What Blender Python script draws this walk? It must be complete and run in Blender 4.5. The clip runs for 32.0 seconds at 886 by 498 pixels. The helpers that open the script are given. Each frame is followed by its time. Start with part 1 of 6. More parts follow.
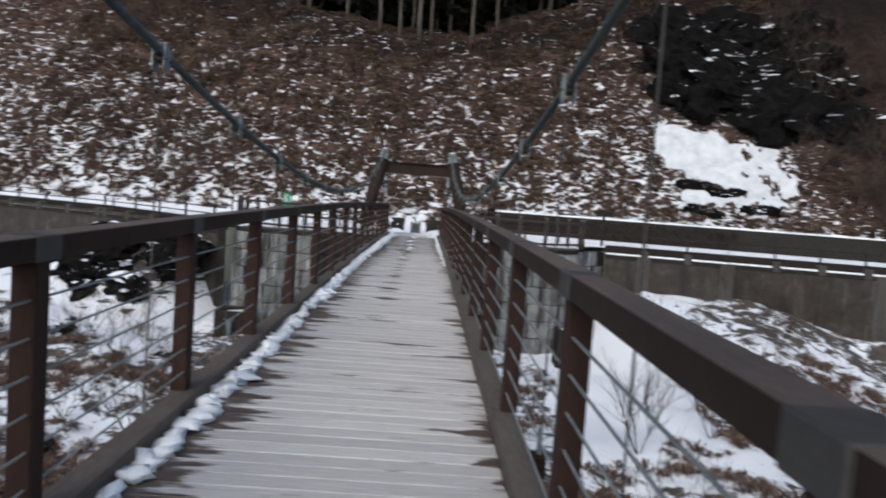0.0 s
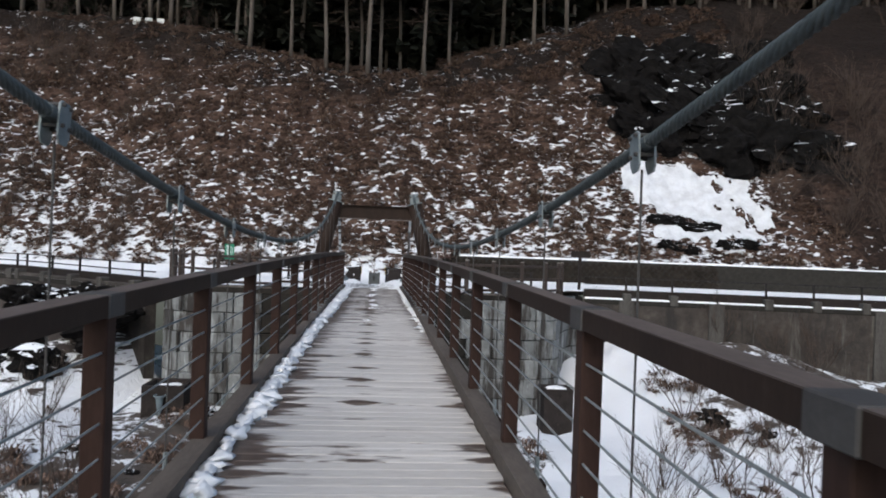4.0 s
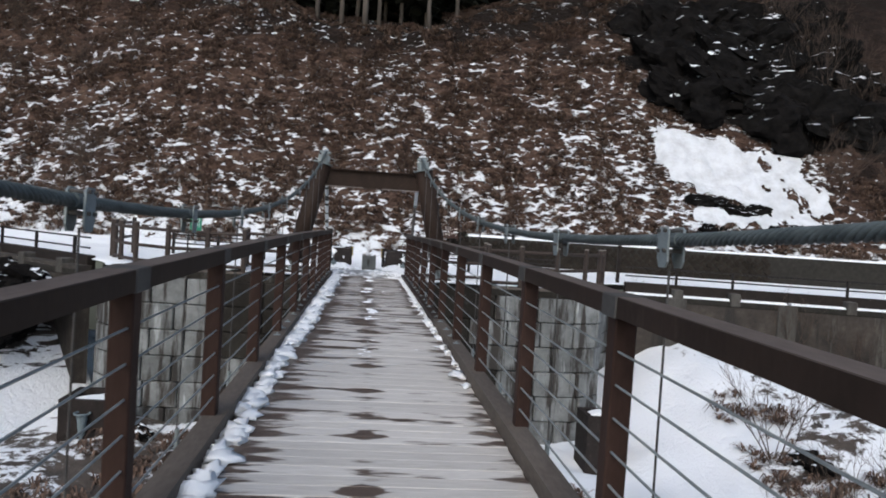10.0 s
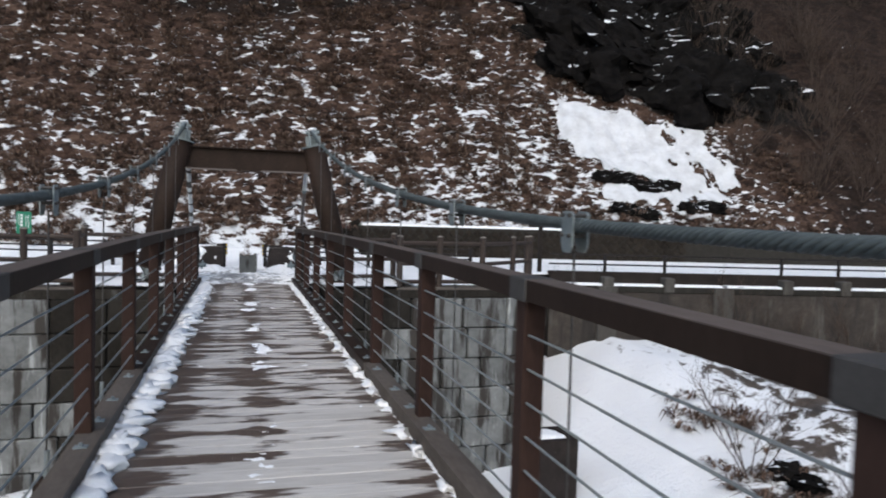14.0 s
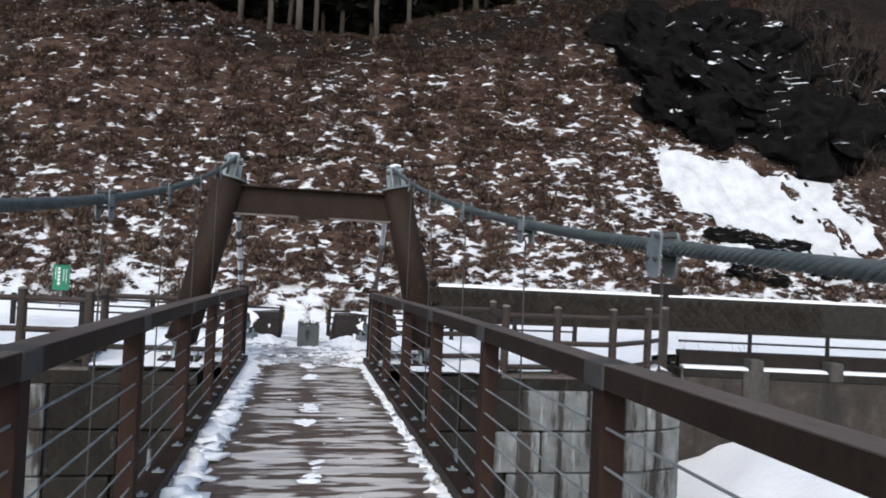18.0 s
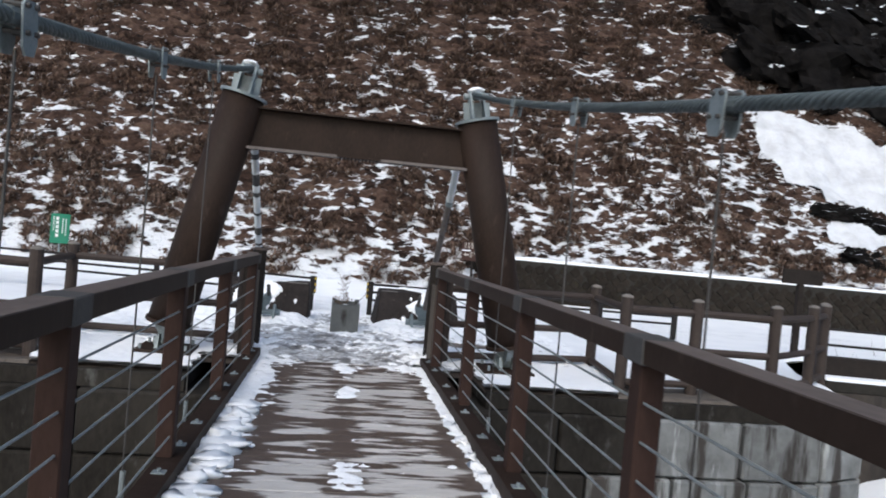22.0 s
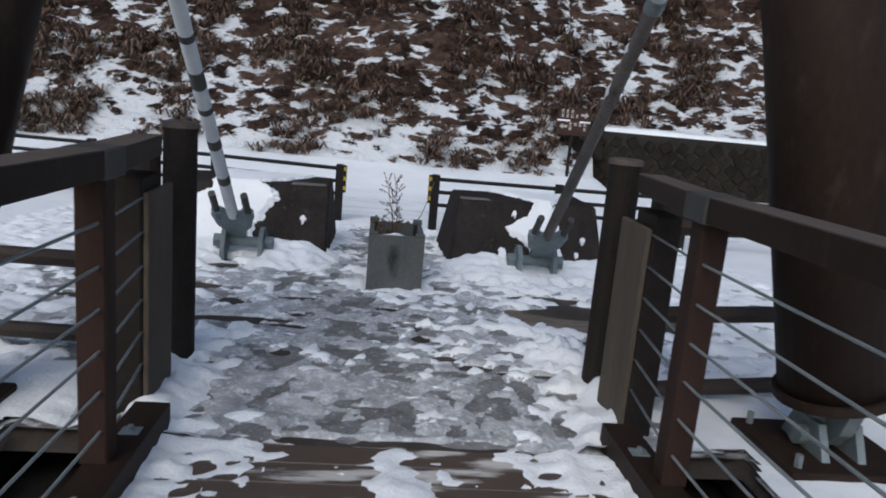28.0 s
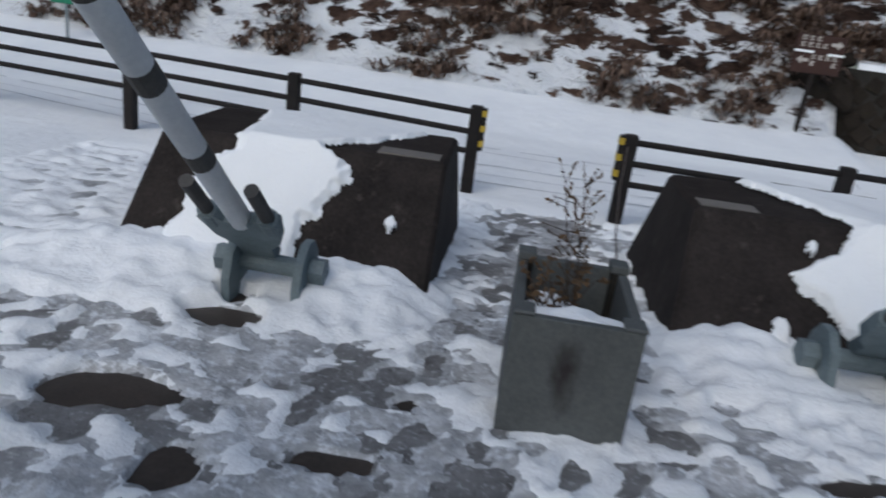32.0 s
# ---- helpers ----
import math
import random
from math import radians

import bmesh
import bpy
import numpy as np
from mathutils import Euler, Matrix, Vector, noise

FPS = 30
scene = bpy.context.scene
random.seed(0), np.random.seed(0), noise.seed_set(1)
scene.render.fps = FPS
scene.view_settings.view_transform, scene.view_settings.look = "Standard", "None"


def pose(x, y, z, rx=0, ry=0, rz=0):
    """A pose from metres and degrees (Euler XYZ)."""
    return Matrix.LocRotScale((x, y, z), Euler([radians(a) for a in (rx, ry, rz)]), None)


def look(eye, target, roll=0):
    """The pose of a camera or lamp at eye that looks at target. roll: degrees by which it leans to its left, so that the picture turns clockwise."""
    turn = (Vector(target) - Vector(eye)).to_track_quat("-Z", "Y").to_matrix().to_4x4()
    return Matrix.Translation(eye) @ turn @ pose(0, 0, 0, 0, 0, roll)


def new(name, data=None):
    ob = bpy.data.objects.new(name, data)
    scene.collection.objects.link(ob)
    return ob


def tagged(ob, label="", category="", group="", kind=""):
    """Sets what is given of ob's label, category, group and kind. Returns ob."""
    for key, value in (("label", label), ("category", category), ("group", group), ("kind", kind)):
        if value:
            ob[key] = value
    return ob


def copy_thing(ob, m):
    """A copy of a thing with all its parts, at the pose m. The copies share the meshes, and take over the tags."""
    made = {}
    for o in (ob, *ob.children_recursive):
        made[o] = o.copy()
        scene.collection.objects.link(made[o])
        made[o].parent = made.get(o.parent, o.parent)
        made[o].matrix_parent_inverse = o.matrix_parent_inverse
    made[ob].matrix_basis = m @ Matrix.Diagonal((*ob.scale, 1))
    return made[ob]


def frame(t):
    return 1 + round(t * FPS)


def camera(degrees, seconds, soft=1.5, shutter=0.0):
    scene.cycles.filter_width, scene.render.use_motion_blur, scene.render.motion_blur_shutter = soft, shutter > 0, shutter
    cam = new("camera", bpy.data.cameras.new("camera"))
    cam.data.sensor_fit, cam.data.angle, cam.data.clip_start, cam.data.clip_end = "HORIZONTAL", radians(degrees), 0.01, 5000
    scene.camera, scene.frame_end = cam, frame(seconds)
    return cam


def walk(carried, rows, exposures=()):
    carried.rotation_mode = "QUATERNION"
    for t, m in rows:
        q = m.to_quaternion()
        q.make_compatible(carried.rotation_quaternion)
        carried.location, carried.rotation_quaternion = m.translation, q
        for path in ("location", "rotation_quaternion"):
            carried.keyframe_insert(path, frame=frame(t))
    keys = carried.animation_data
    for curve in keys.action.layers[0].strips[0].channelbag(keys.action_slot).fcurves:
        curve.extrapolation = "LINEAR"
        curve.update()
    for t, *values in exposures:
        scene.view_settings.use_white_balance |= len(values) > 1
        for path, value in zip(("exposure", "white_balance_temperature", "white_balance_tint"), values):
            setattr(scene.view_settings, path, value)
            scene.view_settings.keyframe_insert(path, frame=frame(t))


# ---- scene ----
cam = camera(62.87, 32.0, soft=1.8, shutter=0.4)
PATH = [
    (0, pose(0.403, -27.728, 1.483, 86.04, -4.21, -1.30)), (0.5, pose(0.282, -27.378, 1.478, 86.23, -4.65, 4.32)),
    (1, pose(0.185, -27.037, 1.475, 85.33, -3.86, 3.16)), (1.5, pose(0.152, -26.678, 1.480, 86.32, -4.13, 1.79)),
    (2, pose(0.138, -26.302, 1.483, 87.48, -4.82, -2.51)), (2.5, pose(0.118, -25.945, 1.513, 87.67, -3.77, -8.53)),
    (3, pose(0.118, -25.533, 1.522, 89.02, -2.24, -6.78)), (3.5, pose(0.080, -25.084, 1.522, 89.36, -3.16, -4.13)),
    (4, pose(0.085, -24.671, 1.520, 89.68, -2.14, -5.22)), (4.5, pose(0.087, -24.242, 1.536, 90.57, -3.28, -4.89)),
    (6.5, pose(-0.057, -22.685, 1.533, 89.70, -3.62, -4.04)), (7, pose(-0.043, -22.261, 1.547, 89.90, -3.98, -0.83)),
    (7.5, pose(-0.085, -21.814, 1.550, 88.38, -4.95, -1.44)), (8, pose(-0.102, -21.359, 1.541, 87.85, -4.44, -3.65)),
    (8.5, pose(-0.125, -20.882, 1.541, 87.19, -4.23, -4.12)), (9, pose(-0.124, -20.419, 1.546, 86.57, -3.85, -6.45)),
    (9.5, pose(-0.092, -19.947, 1.545, 88.06, -3.20, -5.82)), (10, pose(-0.086, -19.483, 1.552, 87.84, -3.77, -5.97)),
    (10.5, pose(-0.078, -19.031, 1.547, 87.76, -3.52, -7.79)), (11, pose(-0.099, -18.550, 1.538, 87.83, -3.93, -7.79)),
    (11.5, pose(-0.107, -18.123, 1.541, 87.52, -4.38, -8.28)), (12, pose(-0.117, -17.704, 1.557, 87.39, -4.14, -9.41)),
    (12.5, pose(-0.109, -17.281, 1.546, 86.48, -2.22, -20.54)), (13, pose(-0.106, -16.848, 1.555, 89.39, -2.82, -21.72)),
    (13.5, pose(-0.133, -16.382, 1.548, 88.69, -3.67, -17.68)), (14, pose(-0.159, -15.914, 1.544, 87.16, -1.71, -15.62)),
    (14.5, pose(-0.187, -15.431, 1.552, 88.88, -1.05, -10.18)), (15, pose(-0.185, -14.985, 1.561, 89.81, -1.44, -11.49)),
    (15.5, pose(-0.159, -14.540, 1.581, 91.82, -1.66, -10.20)), (17.5, pose(-0.110, -12.666, 1.596, 91.62, -1.43, -10.69)),
    (18, pose(-0.116, -12.238, 1.581, 91.56, -2.68, -10.90)), (18.5, pose(-0.105, -11.842, 1.573, 91.46, -3.58, -9.63)),
    (19, pose(-0.108, -11.434, 1.569, 91.18, -3.94, -9.50)), (19.5, pose(-0.110, -11.007, 1.568, 90.77, -3.48, -8.85)),
    (20, pose(-0.119, -10.564, 1.575, 90.39, -3.14, -8.61)), (20.5, pose(-0.102, -10.122, 1.559, 89.99, -2.68, -9.22)),
    (21, pose(-0.113, -9.684, 1.532, 89.36, -2.81, -8.01)), (21.5, pose(-0.130, -9.270, 1.545, 87.54, -4.20, -10.25)),
    (22, pose(-0.141, -8.814, 1.539, 88.80, -5.18, -8.10)), (22.5, pose(-0.136, -8.357, 1.518, 88.31, -5.30, -6.90)),
    (23, pose(-0.109, -7.884, 1.495, 87.42, -3.78, -6.12)), (23.5, pose(-0.097, -7.451, 1.484, 86.16, -3.10, -5.69)),
    (24, pose(-0.099, -7.031, 1.488, 85.27, -3.37, -6.63)), (24.5, pose(-0.100, -6.593, 1.495, 84.69, -3.40, -6.55)),
    (26.5, pose(-0.135, -4.865, 1.470, 83.18, -4.12, -5.62)), (27, pose(-0.139, -4.387, 1.454, 82.05, -3.87, -3.03)),
    (27.5, pose(-0.132, -3.918, 1.426, 79.63, -4.56, -3.34)), (28, pose(-0.125, -3.453, 1.398, 78.10, -4.97, -4.58)),
    (28.5, pose(-0.119, -3.010, 1.383, 76.65, -5.13, -2.91)), (29, pose(-0.111, -2.585, 1.381, 75.31, -5.59, -4.23)),
    (29.5, pose(-0.093, -2.159, 1.368, 74.72, -5.20, -4.56)), (30, pose(-0.113, -1.775, 1.334, 74.11, -5.73, -3.62)),
    (30.5, pose(-0.133, -1.399, 1.300, 73.28, -6.11, -3.01)), (31, pose(-0.164, -1.053, 1.287, 72.20, -6.81, -0.19)),
    (31.5, pose(-0.205, -0.733, 1.281, 71.51, -8.30, 0.86)), (32, pose(-0.225, -0.396, 1.268, 70.62, -7.18, 7.34)),
]
walk(cam, PATH, [(0, 0.5, 6500, 7.5), (4, 0.55, 6500, 7.5), (12, 0.55, 6500, 7.5), (13, 0.5, 6500, 7.5), (15, 0.6, 6500, 7.5), (18, 0.74, 6480, 7.5), (21, 0.74, 6450, 7.5), (24, 0.5, 6400, 7.5), (27, 0.2, 6300, 7), (29, 0.08, 6230, 6.5), (31, 0.0, 6200, 6), (32, -0.12, 6180, 6)])

# ---- world, sun, exposure ----
world = bpy.data.worlds.new("world")
scene.world = world
world.use_nodes = True
wn, wl = world.node_tree.nodes, world.node_tree.links
sky = wn.new("ShaderNodeTexSky")
sky.sky_type, sky.sun_disc = "NISHITA", False
sky.sun_elevation, sky.sun_rotation = radians(38), radians(200)
sky.air_density, sky.dust_density, sky.ozone_density = 1.0, 2.0, 1.0
wn["Background"].inputs["Strength"].default_value = 0.125
wl.new(sky.outputs[0], wn["Background"].inputs["Color"])
sun = new("sun", bpy.data.lights.new("sun", "SUN"))
sun.data.energy, sun.data.angle, sun.data.color = 0.9, radians(40), (1.0, 0.98, 0.97)
sun.matrix_world = look((-8, -20, 30), (0, 4, 0))


# ---- materials ----
def material(name, build):
    m = bpy.data.materials.new(name)
    m.use_nodes = True
    build(m.node_tree, m.node_tree.nodes["Principled BSDF"])
    return m


def node(tree, kind, ins=(), **props):
    n = tree.nodes.new(kind)
    for k, v in props.items():
        if k == "operation":
            n.operation = v
        elif k == "blend_type":
            n.blend_type = v
        elif k == "data_type":
            n.data_type = v
    for k, v in dict(ins).items():
        if isinstance(v, bpy.types.NodeSocket):
            tree.links.new(v, n.inputs[k])
        else:
            n.inputs[k].default_value = v
    return n


def place_of(tree, scale=(1, 1, 1), local=False):
    if local:
        src = tree.nodes.new("ShaderNodeTexCoord").outputs["Object"]
    else:
        src = tree.nodes.new("ShaderNodeNewGeometry").outputs["Position"]
    return node(tree, "ShaderNodeMapping", {"Vector": src, "Scale": scale}).outputs[0]


def noise_of(tree, vec, scale, detail=4.0, rough=0.55, dist=0.0):
    return node(tree, "ShaderNodeTexNoise", {"Vector": vec, "Scale": scale, "Detail": detail, "Roughness": rough, "Distortion": dist}).outputs[0]


def ramp_of(tree, fac, stops):
    n = tree.nodes.new("ShaderNodeValToRGB")
    tree.links.new(fac, n.inputs[0])
    e = n.color_ramp.elements
    while len(e) < len(stops):
        e.new(0.5)
    for el, (p, c) in zip(e, stops):
        el.position = p
        el.color = (c, c, c, 1) if isinstance(c, (int, float)) else (*c, 1)
    return n.outputs[0]


def mix_of(tree, fac, a, b, mode="MIX"):
    n = tree.nodes.new("ShaderNodeMix")
    n.data_type, n.blend_type = "RGBA", mode
    for sock, v in ((n.inputs[0], fac), (n.inputs[6], a), (n.inputs[7], b)):
        if isinstance(v, bpy.types.NodeSocket):
            tree.links.new(v, sock)
        else:
            sock.default_value = v if isinstance(v, (int, float)) else (*v, 1)
    return n.outputs[2]


def math_of(tree, op, a, b=0.0):
    n = tree.nodes.new("ShaderNodeMath")
    n.operation = op
    for sock, v in zip(n.inputs, (a, b)):
        if isinstance(v, bpy.types.NodeSocket):
            tree.links.new(v, sock)
        else:
            sock.default_value = v
    return n.outputs[0]


def bump_of(tree, p, height, strength=0.3, dist=0.01):
    n = node(tree, "ShaderNodeBump", {"Height": height, "Strength": strength, "Distance": dist})
    tree.links.new(n.outputs[0], p.inputs["Normal"])


def axis_of(tree, vec, k):
    return node(tree, "ShaderNodeSeparateXYZ", {0: vec}).outputs[k]


def up_of(tree):
    g = tree.nodes.new("ShaderNodeNewGeometry")
    return axis_of(tree, g.outputs["Normal"], 2)


def vary(tree, amount=0.25):
    r = tree.nodes.new("ShaderNodeObjectInfo").outputs["Random"]
    return math_of(tree, "ADD", math_of(tree, "MULTIPLY", r, amount), 1 - amount / 2)


def paint(name, lo, hi, rough=0.5, metal=0.0, scale=6.0, stretch=(1, 1, 1), bump=0.15, spots=None, per=0.0, gloss=0.3):
    """Two-scale worn paint, metal or stone."""
    def build(t, p):
        v = place_of(t, stretch)
        c = ramp_of(t, noise_of(t, v, scale, 6, 0.65), [(0.3, lo), (0.72, hi)])
        fine = noise_of(t, v, scale * 14, 3, 0.6)
        c = mix_of(t, 0.35, c, ramp_of(t, fine, [(0.35, lo), (0.7, hi)]))
        if spots:
            c = mix_of(t, ramp_of(t, noise_of(t, v, scale * 2.3, 5, 0.7), [(0.6, 0), (0.7, 1)]), c, spots)
        if per:
            c = mix_of(t, 1.0, c, node(t, "ShaderNodeCombineColor", {0: vary(t, per), 1: vary(t, per), 2: vary(t, per)}).outputs[0], "MULTIPLY")
        t.links.new(c, p.inputs["Base Color"])
        p.inputs["Roughness"].default_value, p.inputs["Metallic"].default_value = rough + 0.1, metal
        p.inputs["Specular IOR Level"].default_value = gloss
        bump_of(t, p, fine, bump, 0.004)
    return material(name, build)


BROWN = paint("brown_steel_paint", (0.017, 0.0108, 0.0082), (0.037, 0.0238, 0.0182), 0.5, 0, 3.0, (1, 1, 0.4), spots=(0.045, 0.031, 0.025), gloss=0.13)
POSTBROWN = paint("red_brown_steel_paint", (0.026, 0.0145, 0.0115), (0.054, 0.031, 0.025), 0.6, 0, 4.0, (1, 1, 0.3), gloss=0.13)
RAILTOP = paint("weathered_rail_paint", (0.07, 0.055, 0.048), (0.14, 0.112, 0.098), 0.6, 0, 2.5, (1, 0.4, 1))
CURB = paint("weathered_curb", (0.07, 0.056, 0.047), (0.15, 0.125, 0.105), 0.7, 0, 3.0, (1, 0.25, 1))
DARKWOOD = paint("dark_post_paint", (0.013, 0.0105, 0.0095), (0.03, 0.024, 0.021), 0.6, 0, 4.0, gloss=0.13)
TANBOARD = paint("tan_post_face", (0.062, 0.049, 0.037), (0.115, 0.092, 0.07), 0.7, 0, 3.0, (3, 3, 0.4))
GALV = paint("galvanised_steel", (0.15, 0.18, 0.19), (0.32, 0.36, 0.37), 0.5, 0.35, 9.0)
SLEEVE = paint("grey_sleeve", (0.045, 0.043, 0.042), (0.082, 0.078, 0.075), 0.55, 0.1, 6.0)
ROPE = paint("painted_wire_rope", (0.05, 0.062, 0.065), (0.125, 0.147, 0.15), 0.5, 0.1, 12.0)
WIRE = paint("rail_wire", (0.2, 0.22, 0.22), (0.38, 0.41, 0.41), 0.45, 0.4, 8.0)
BLACKRAIL = paint("black_fence_paint", (0.012, 0.011, 0.011), (0.028, 0.024, 0.023), 0.5, 0, 5.0, gloss=0.13)
LOG = paint("brown_fence_pipe", (0.028, 0.020, 0.017), (0.06, 0.045, 0.038), 0.6, 0, 4.0)
YELLOW = paint("yellow_reflector", (0.35, 0.24, 0.02), (0.5, 0.36, 0.05), 0.5)
WHITEROD = paint("white_rod_paint", (0.62, 0.65, 0.67), (0.82, 0.84, 0.85), 0.5, 0, 5.0)
GREYROD = paint("grey_rod_paint", (0.085, 0.072, 0.067), (0.20, 0.175, 0.165), 0.6, 0, 4.0, (1, 1, 1), spots=(0.055, 0.045, 0.040), gloss=0.2)
BAND = paint("dark_band", (0.05, 0.048, 0.045), (0.10, 0.095, 0.09), 0.6)
BLOCK = paint("dark_anchor_concrete", (0.012, 0.0098, 0.009), (0.042, 0.034, 0.031), 0.7, 0, 5.0, (1, 1, 0.6), 0.5, spots=(0.055, 0.046, 0.041), gloss=0.13)
PALEBLOCK = paint("pale_block_edge", (0.12, 0.11, 0.1), (0.22, 0.2, 0.18), 0.8, 0, 5.0)
SIGNGREEN = paint("green_sign", (0.01, 0.13, 0.075), (0.02, 0.19, 0.11), 0.45)
SIGNWHITE = paint("white_lettering", (0.55, 0.58, 0.57), (0.7, 0.72, 0.7), 0.5)
SIGNTAN = paint("faded_sign_letters", (0.34, 0.31, 0.28), (0.48, 0.45, 0.42), 0.7)
SIGNBROWN = paint("faded_sign_board", (0.03, 0.014, 0.011), (0.055, 0.027, 0.021), 0.7)
TWIG = paint("twig_bark", (0.042, 0.030, 0.024), (0.092, 0.067, 0.052), 0.85, 0, 6.0)
BARK = paint("pale_bark", (0.045, 0.038, 0.032), (0.15, 0.128, 0.11), 0.85, 0, 2.0, (1, 1, 0.25))
LEAFDRY = paint("dry_leaf", (0.09, 0.055, 0.03), (0.17, 0.11, 0.065), 0.85)
NEEDLE = paint("dark_needles", (0.008, 0.010, 0.007), (0.022, 0.024, 0.016), 0.9)
SOIL = paint("brown_soil", (0.022, 0.015, 0.011), (0.06, 0.042, 0.03), 0.95, 0, 4.0, bump=0.6)
VALVE = paint("grey_valve_paint", (0.10, 0.128, 0.14), (0.20, 0.245, 0.262), 0.5)


def snow_build(t, p):
    v = place_of(t)
    c = ramp_of(t, noise_of(t, v, 1.3, 5, 0.6), [(0.3, (0.83, 0.845, 0.87)), (0.7, (0.92, 0.93, 0.94))])
    t.links.new(c, p.inputs["Base Color"])
    p.inputs["Roughness"].default_value = 0.8
    h = math_of(t, "ADD", noise_of(t, v, 6.0, 6, 0.6), math_of(t, "MULTIPLY", noise_of(t, v, 60, 3), 0.25))
    bump_of(t, p, h, 0.5, 0.03)


SNOW = material("snow", snow_build)


def planter_build(t, p):
    v = place_of(t)
    c = ramp_of(t, noise_of(t, v, 5.0, 6, 0.65), [(0.3, (0.066, 0.073, 0.073)), (0.72, (0.115, 0.126, 0.124))])
    fine = noise_of(t, v, 70, 3, 0.6)
    c = mix_of(t, 0.3, c, ramp_of(t, fine, [(0.35, 0.065), (0.7, 0.14)]))
    off = node(t, "ShaderNodeMapping", {"Vector": v, "Location": (-0.2, -16.1, -0.72), "Scale": (10.0, 10.0, 3.1)}).outputs[0]
    r = node(t, "ShaderNodeVectorMath", {0: off}, operation="LENGTH").outputs[1]
    r = math_of(t, "ADD", r, math_of(t, "MULTIPLY", noise_of(t, place_of(t, (1, 1, 0.5)), 22, 4, 0.6), 0.9))
    c = mix_of(t, ramp_of(t, r, [(0.5, 0.0), (1.5, 1.0)]), (0.02, 0.0155, 0.015), c)
    t.links.new(c, p.inputs["Base Color"])
    p.inputs["Roughness"].default_value = 0.8
    bump_of(t, p, fine, 0.3, 0.004)


def oldsnow_build(t, p):
    v = place_of(t)
    c = ramp_of(t, noise_of(t, v, 1.6, 7, 0.68), [(0.3, (0.50, 0.51, 0.53)), (0.6, (0.68, 0.70, 0.73))])
    t.links.new(c, p.inputs["Base Color"])
    p.inputs["Roughness"].default_value = 0.9
    bump_of(t, p, noise_of(t, v, 4.0, 6, 0.65), 0.8, 0.12)


OLDSNOW = material("old_snow", oldsnow_build)
PLANTER = material("stained_planter_concrete", planter_build)


STAINS = (-18.5, -17.5, -16.8, -15.85, -14.9, -13.7, -12.7, -11.3, -10.0)


def plank_build(t, p):
    v = place_of(t)
    x, y = axis_of(t, v, 0), axis_of(t, v, 1)
    grain = noise_of(t, place_of(t, (2.0, 40, 40)), 3.0, 5, 0.6)
    c = ramp_of(t, grain, [(0.25, (0.40, 0.375, 0.35)), (0.75, (0.64, 0.615, 0.585))])
    c = mix_of(t, 1.0, c, node(t, "ShaderNodeCombineColor", {0: vary(t, 0.22), 1: vary(t, 0.22), 2: vary(t, 0.22)}).outputs[0], "MULTIPLY")
    # wet stains: along the snowy edge, down the middle and towards the end of the span
    streak = noise_of(t, place_of(t, (1.0, 4.6, 1)), 1.6, 5, 0.6)
    rnd = t.nodes.new("ShaderNodeObjectInfo").outputs["Random"]
    edge = math_of(t, "MULTIPLY", math_of(t, "MAXIMUM", math_of(t, "SUBTRACT", math_of(t, "MULTIPLY", x, -1.0), 0.38), 0.0), 0.75)
    redge = math_of(t, "MULTIPLY", math_of(t, "MAXIMUM", math_of(t, "SUBTRACT", x, 0.62), 0.0), 0.6)
    late = math_of(t, "ADD", math_of(t, "MULTIPLY", math_of(t, "MAXIMUM", math_of(t, "ADD", y, 16.0), 0.0), 0.006), math_of(t, "MULTIPLY", math_of(t, "MINIMUM", math_of(t, "MAXIMUM", math_of(t, "ADD", y, 13.6), 0.0), 4.0), 0.021))
    mid = math_of(t, "MULTIPLY", math_of(t, "MAXIMUM", math_of(t, "SUBTRACT", 0.16, math_of(t, "ABSOLUTE", x)), 0.0), 0.55)
    mid = math_of(t, "MULTIPLY", mid, math_of(t, "MINIMUM", math_of(t, "MAXIMUM", math_of(t, "MULTIPLY", math_of(t, "ADD", y, 23.0), 0.12), 0.0), 1.0))
    w = math_of(t, "ADD", math_of(t, "ADD", edge, redge), math_of(t, "ADD", late, mid))
    w = math_of(t, "ADD", w, math_of(t, "ADD", streak, math_of(t, "MULTIPLY", math_of(t, "SUBTRACT", rnd, 0.5), 0.14)))
    # pointed stains where the middle fixings stay damp
    across = math_of(t, "MULTIPLY", math_of(t, "ABSOLUTE", math_of(t, "ADD", x, 0.03)), 3.8)
    for at in STAINS:
        along_ = math_of(t, "MULTIPLY", math_of(t, "ABSOLUTE", math_of(t, "SUBTRACT", y, at)), 7.5)
        near = math_of(t, "MAXIMUM", math_of(t, "SUBTRACT", 1.0, math_of(t, "ADD", across, along_)), 0.0)
        w = math_of(t, "ADD", w, math_of(t, "MULTIPLY", near, 0.5))
    wet = ramp_of(t, w, [(0.625, 0.0), (0.69, 1.0)])
    c = mix_of(t, wet, c, mix_of(t, grain, (0.06, 0.042, 0.034), (0.13, 0.098, 0.08)))
    t.links.new(c, p.inputs["Base Color"])
    t.links.new(ramp_of(t, wet, [(0, 0.75), (1, 0.42)]), p.inputs["Roughness"])
    bump_of(t, p, grain, 0.35, 0.004)


PLANK = material("weathered_planks", plank_build)


